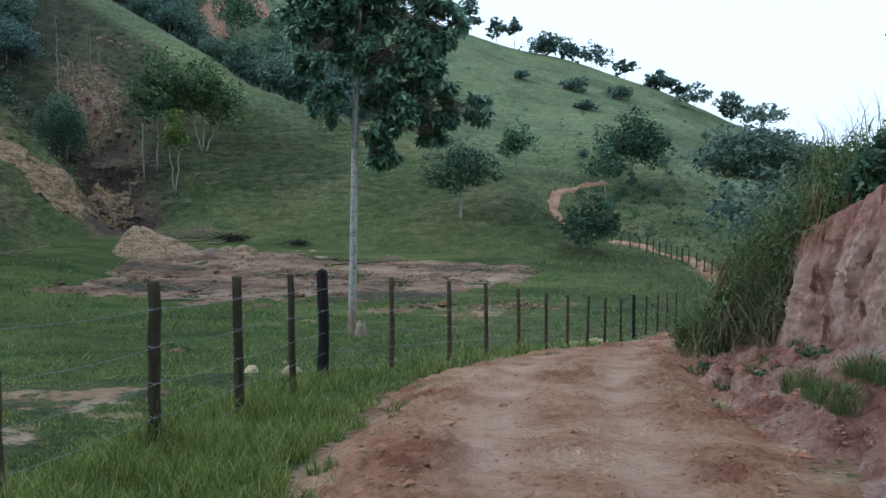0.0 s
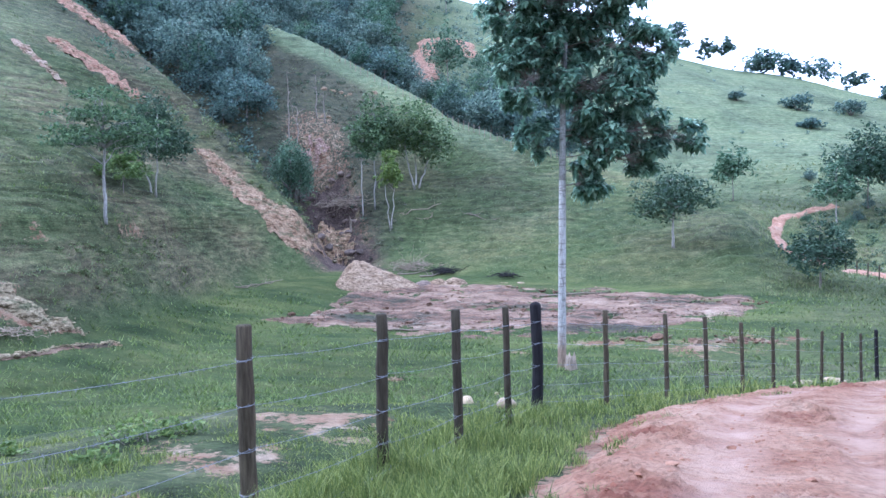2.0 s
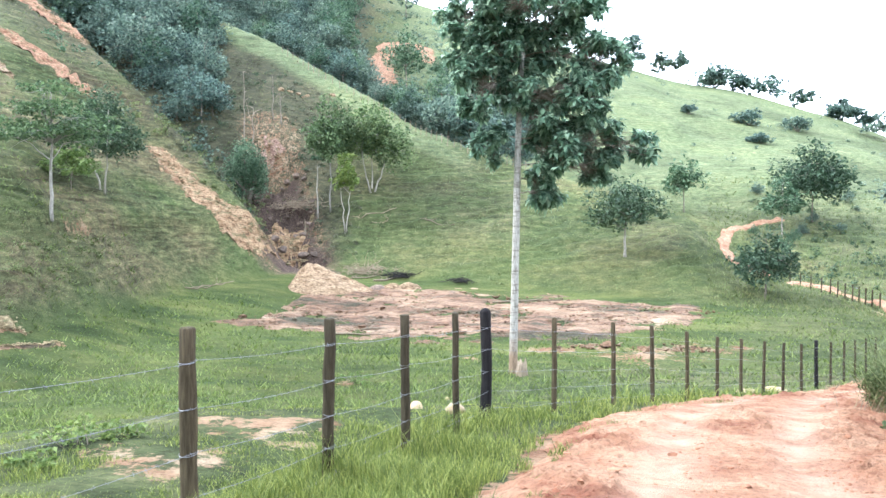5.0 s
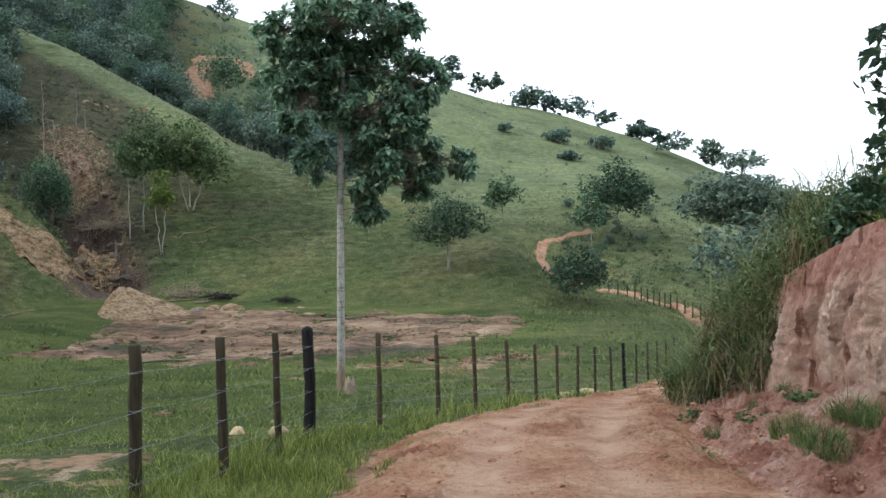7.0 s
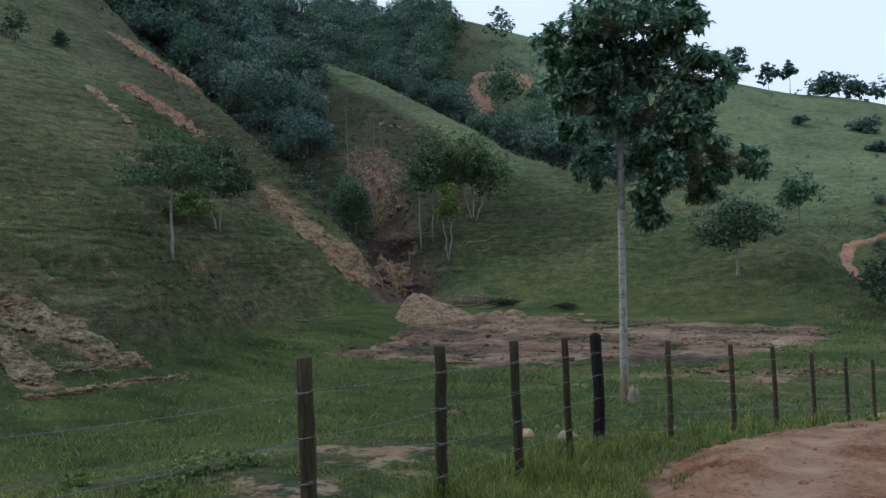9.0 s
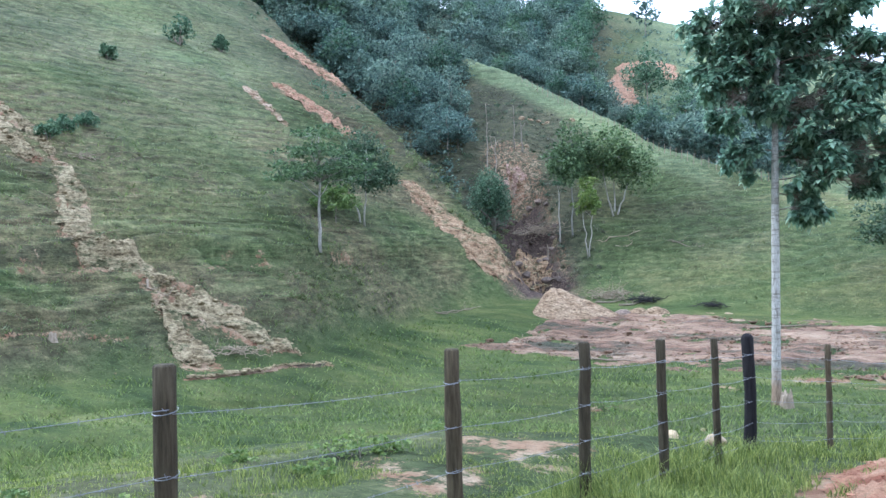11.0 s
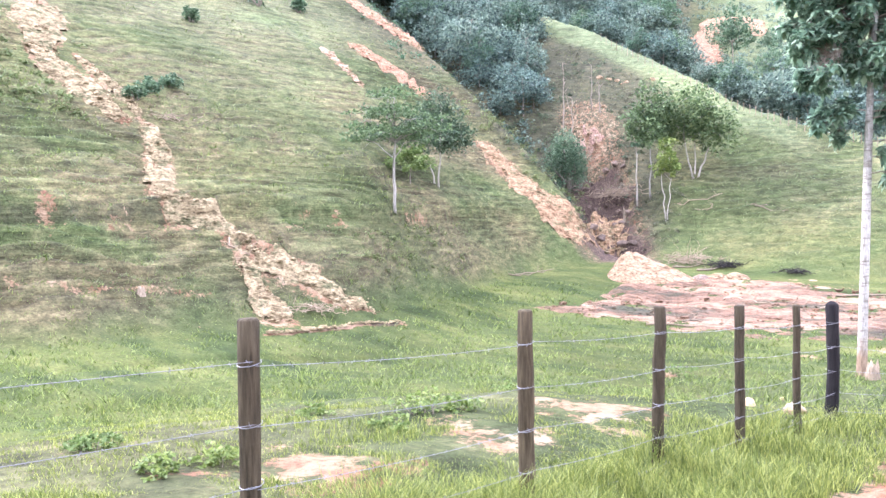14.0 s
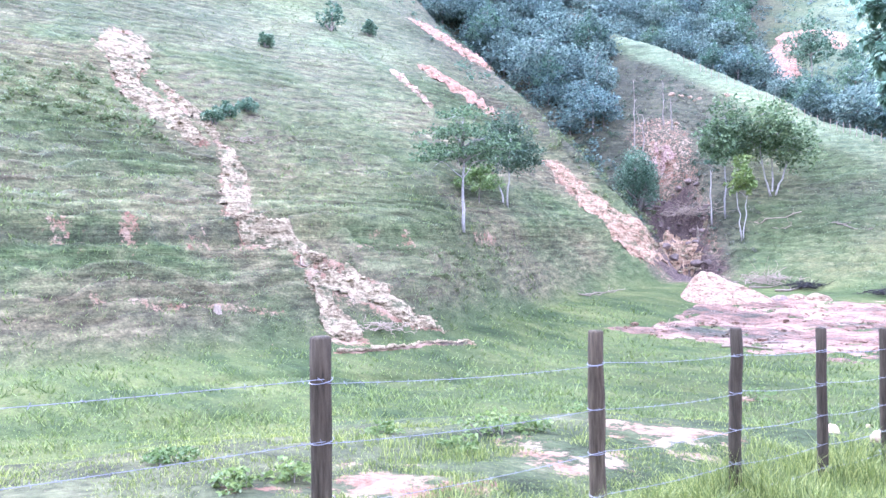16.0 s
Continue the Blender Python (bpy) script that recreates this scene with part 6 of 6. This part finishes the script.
for k, (az, rise, r) in enumerate([(13.78, -.2235, .135), (10.94, -.2295, .165), (11.3, -.2130, .10)]):
    x, y = on_land(az, rise, 6.0)
    put(rock("stone", r, 310 + k, M_STONE, .72, "cream-coloured rounded stone beside a fence post", "stone", "stones by the fence"), x, y, 70 * k, sink=-r * .25)
for k, (az, rise, w) in enumerate([(15.3, -.0713, .019), (14.04, -.0713, .023), (16.4, -.0722, .017), (10.99, -.078, .009), (11.9, -.084, .008), (21.6, -.034, .010), (23.14, .1763, .0060), (22.45, .1744, .0045), (21.9, .172, .0050), (21.3, .170, .0050), (19.54, .1716, .0060), (22.83, .1416, .0055), (22.6, .175, .003), (21.6, .168, .003)]):
    x, y = at(az, rise, 60)
    r = w * math.hypot(x, y) * .70
    put(rock("boulder", r, 320 + k, M_GULLY_STONE if 1 < k < 6 else M_HEAP, .72, "weathered boulder lying on the slope", "boulder", "boulders"), x, y, 50 * k, sink=r * .2)


def ledge_stone(r, seed):
    """An angular block, broken along flat planes."""
    g = np.random.default_rng(seed)
    bm = bmesh.new()
    bmesh.ops.create_icosphere(bm, subdivisions=3, radius=r)
    planes = [(Vector(g.normal(size=3)).normalized(), r * g.uniform(.55, .85)) for _ in range(9)]
    for v in bm.verts:
        for nrm, d in planes:
            over = v.co.dot(nrm) - d
            if over > 0:
                v.co -= nrm * over
        v.co.z *= .75
        v.co += Vector(g.normal(0, r * .015, 3))
    return tagged(part("boulder", bm, M_GULLY_STONE), "angular block of brown rock in the gully", "boulder", "rocks in the gully")


for k in range(26):
    g = np.random.default_rng(500 + k)
    x, y = at(float(g.uniform(20.8, 24.2)), float(g.uniform(-.03, .075)), 76)
    if polyline_distance(x, y, GULLY)[0] < 5:
        r = float(g.uniform(.25, .75))
        put(ledge_stone(r, 520 + k), x, y, 40 * k, sink=r * .25)


def log(name, pts, r0, r1, seed, twigs, label, group=""):
    g = np.random.default_rng(seed)
    s = Soup()
    p = np.array([(x, y, h1(x, y) + r0 * 0.9) for x, y in pts])
    p = np.concatenate([p[:-1] + (p[1:] - p[:-1]) * 0, p[-1:]])
    tube(s, p, np.linspace(r0, r1, len(p)), 7)
    for _ in range(twigs):
        a = p[g.integers(0, len(p))]
        tube(s, bend(g, a, a + [g.normal(0, .7), g.normal(0, .7), g.uniform(.1, .8)], 5, 0, .1), np.linspace(r1 * .7, r1 * .2, 5), 4, False)
    return tagged(s.make(name, M_DEAD, None, True), label, "log", group)


def lying(az0, rise0, az1, rise1, r, seed, twigs=4, start=60.0):
    a, b = at(az0, rise0, start), at(az1, rise1, start)
    g = np.random.default_rng(seed)
    t = np.linspace(0, 1, 7)
    pts = [(a[0] + (b[0] - a[0]) * q + g.normal(0, .15), a[1] + (b[1] - a[1]) * q + g.normal(0, .15)) for q in t]
    return log("fallen_branch", pts, r, r * .45, seed, twigs, "bleached fallen branch lying on the ground", "fallen branches")


for k, row in enumerate([(18.0, .015, 15.0, .030, .08), (16.8, .013, 15.6, .014, .07), (12.9, .014, 10.9, .008, .07), (13.2, .016, 12.2, .016, .06), (49.6, -.022, 48.6, -.034, .08), (24.5, -.108, 23.2, -.111, .14), (12.5, -.085, 10.5, -.082, .10), (17.5, -.125, 13.5, -.121, .09), (9.0, -.105, 6.5, -.098, .09), (20.0, -.130, 16.0, -.131, .08), (14.0, -.095, 11.8, -.101, .09), (8.0, -.090, 3.0, -.086, .10), (4.5, -.125, 1.0, -.120, .08), (1.0, -.10, -2.5, -.105, .08), (29.5, -.069, 26.5, -.060, .06), (16.5, -.062, 14.6, -.056, .12), (18.2, -.058, 16.2, -.054, .1), (29.2, -.067, 27.0, -.063, .05)]):
    lying(*row, 340 + k, 5, 35 if k != 16 else 60)


def brush_pile(name, az, rise, r, n, seed, mat, label, start=60.0):
    g = np.random.default_rng(seed)
    x, y = at(az, rise, start)
    s = Soup()
    for _ in range(n):
        a = np.array([g.normal(0, r), g.normal(0, r), g.uniform(0, r * .5)])
        d = np.array([g.normal(), g.normal(), g.normal() * .25 + .1])
        tube(s, bend(g, a, a + d / np.linalg.norm(d) * g.uniform(.6, 1.6) * r, 5, 0, .08), np.linspace(.034, .012, 5), 4, False)
    return put(tagged(s.make(name, mat, None), label, "brushwood", kind="stuff"), x, y)


brush_pile("brush_pile", 44.18, -.107, .7, 70, 380, M_DEAD, "pile of bleached sticks at the slide's toe", 30)
brush_pile("brush_pile", 17.2, -.052, 1.5, 150, 381, M_DEAD, "tangle of dead branches at the mud's edge")
brush_pile("brush_pile", 14.76, -.057, 0.9, 190, 382, M_CHAR, "heap of charred black branches on the slope")
brush_pile("brush_pile", 10.27, -.063, 0.65, 120, 383, M_CHAR, "small heap of charred branches in grass")
brush_pile("brush_pile", 21.6, .028, 1.9, 200, 384, M_DEAD, "dead branches tangled in the gully")
brush_pile("brush_pile", 24.5, .07, 1.6, 40, 385, M_DEAD, "bare dead stems above the gully", 86)
brush_pile("brush_pile", 53.6, .126, 1.2, 30, 386, M_DEAD, "tangle of sticks beside the slide", 40)


def earth_mound():
    """A tipped-looking heap of sandy earth with a sharp head and a long apron."""
    cx, cy = on_land(20.4, -.0735, 50)
    d = math.hypot(cx, cy)
    across = np.array([cy, -cx]) / d
    away = np.array([cx, cy]) / d
    n, m = 90, 60
    u, v = np.meshgrid(np.linspace(-1, 1, n), np.linspace(-1, 1, m), indexing="ij")
    a, b = u * 4.9 + 1.2, v * 3.4 + 1.4
    X, Y = cx + across[0] * a + away[0] * b, cy + across[1] * a + away[1] * b
    head = np.hypot((a + 1.1) / np.where(a < -1.1, 2.0, 6.2), (b - 1.2) / 3.0)
    top = np.clip(1 - np.sqrt(head * head + 0.02) + 0.01, -0.12, 1)
    body = 2.6 * top
    Z = height(X, Y) + body + smooth(-0.02, 0.4, 1 - head) * (0.16 * fbm(X, Y, 1.1, 5, 97, 0.6) + 0.07 * np.abs(fbm(X, Y, 0.35, 3, 98)))
    ob = mesh_from("earth_mound", np.stack([X, Y, Z], -1).reshape(-1, 3), grid_faces(n, m), M_HEAP, shade=True)
    return tagged(ob, "heap of pale sandy earth at the edge of the mud", "earth mound")


earth_mound()


def mud_litter():
    """Splintered sticks and stems left lying on the mud."""
    g = np.random.default_rng(61)
    x, y = scatter(g, 2600, -8, 27, 44, 86)
    ok = bare_ground(x, y)
    x, y = x[ok][:170], y[ok][:170]
    z = height(x, y)
    s = Soup()
    for k in range(len(x)):
        length, a = g.uniform(.2, 1.1) * (1 + 1.5 * (g.random() > .9)), g.uniform(0, 6.28)
        d = np.array([math.cos(a), math.sin(a), g.normal(0, .12)]) * length
        p = np.array([x[k], y[k], z[k] + .10])
        tube(s, bend(g, p - d / 2, p + d / 2, 4, 0, .07), np.linspace(.034, .014, 4) * g.uniform(.6, 1.4), 4, False)
    return tagged(s.make("mud_litter", M_DEAD), "broken sticks and stems strewn over the dried mud", "brushwood", kind="stuff")


mud_litter()


def stump(x, y, r, h, seed, label):
    g = np.random.default_rng(seed)
    s = Soup()
    n = 16
    a = np.linspace(0, 2 * math.pi, n, endpoint=False)
    zs = [-.1, 0, h * .4, h * .8, h]
    ring = []
    for j, z in enumerate(zs):
        q = r * (1.35, 1.2, 1.0, .95, .8)[j] * (1 + g.normal(0, .10, n))
        ring.append(np.stack([q * np.cos(a), q * np.sin(a), z + (g.normal(0, h * .18, n) if j > 2 else 0 * a)], -1))
    v = np.concatenate(ring + [[[0, 0, h * .55]]])
    q = grid_faces(5, n, True)
    k = np.arange(n)
    s.add(v, np.concatenate([q[:, :3], q[:, [0, 2, 3]], np.stack([4 * n + k, 4 * n + (k + 1) % n, np.full(n, 5 * n)], -1)]))
    return put(tagged(s.make("tree_stump", M_DEAD, None, True), label, "stump"), x, y)


x, y = on_land(5.92, -.182, 14)
stump(x, y, .24, .62, 390, "broken grey stump beside the pale trunk")
x, y = at(55.6, -.080, 30)
stump(x, y, .18, .36, 391, "old split stump on the lower slope")
x, y = at(21.5, -.006, 60)
stump(x, y, .12, 1.6, 392, "tall thin stump at the gully's mouth")
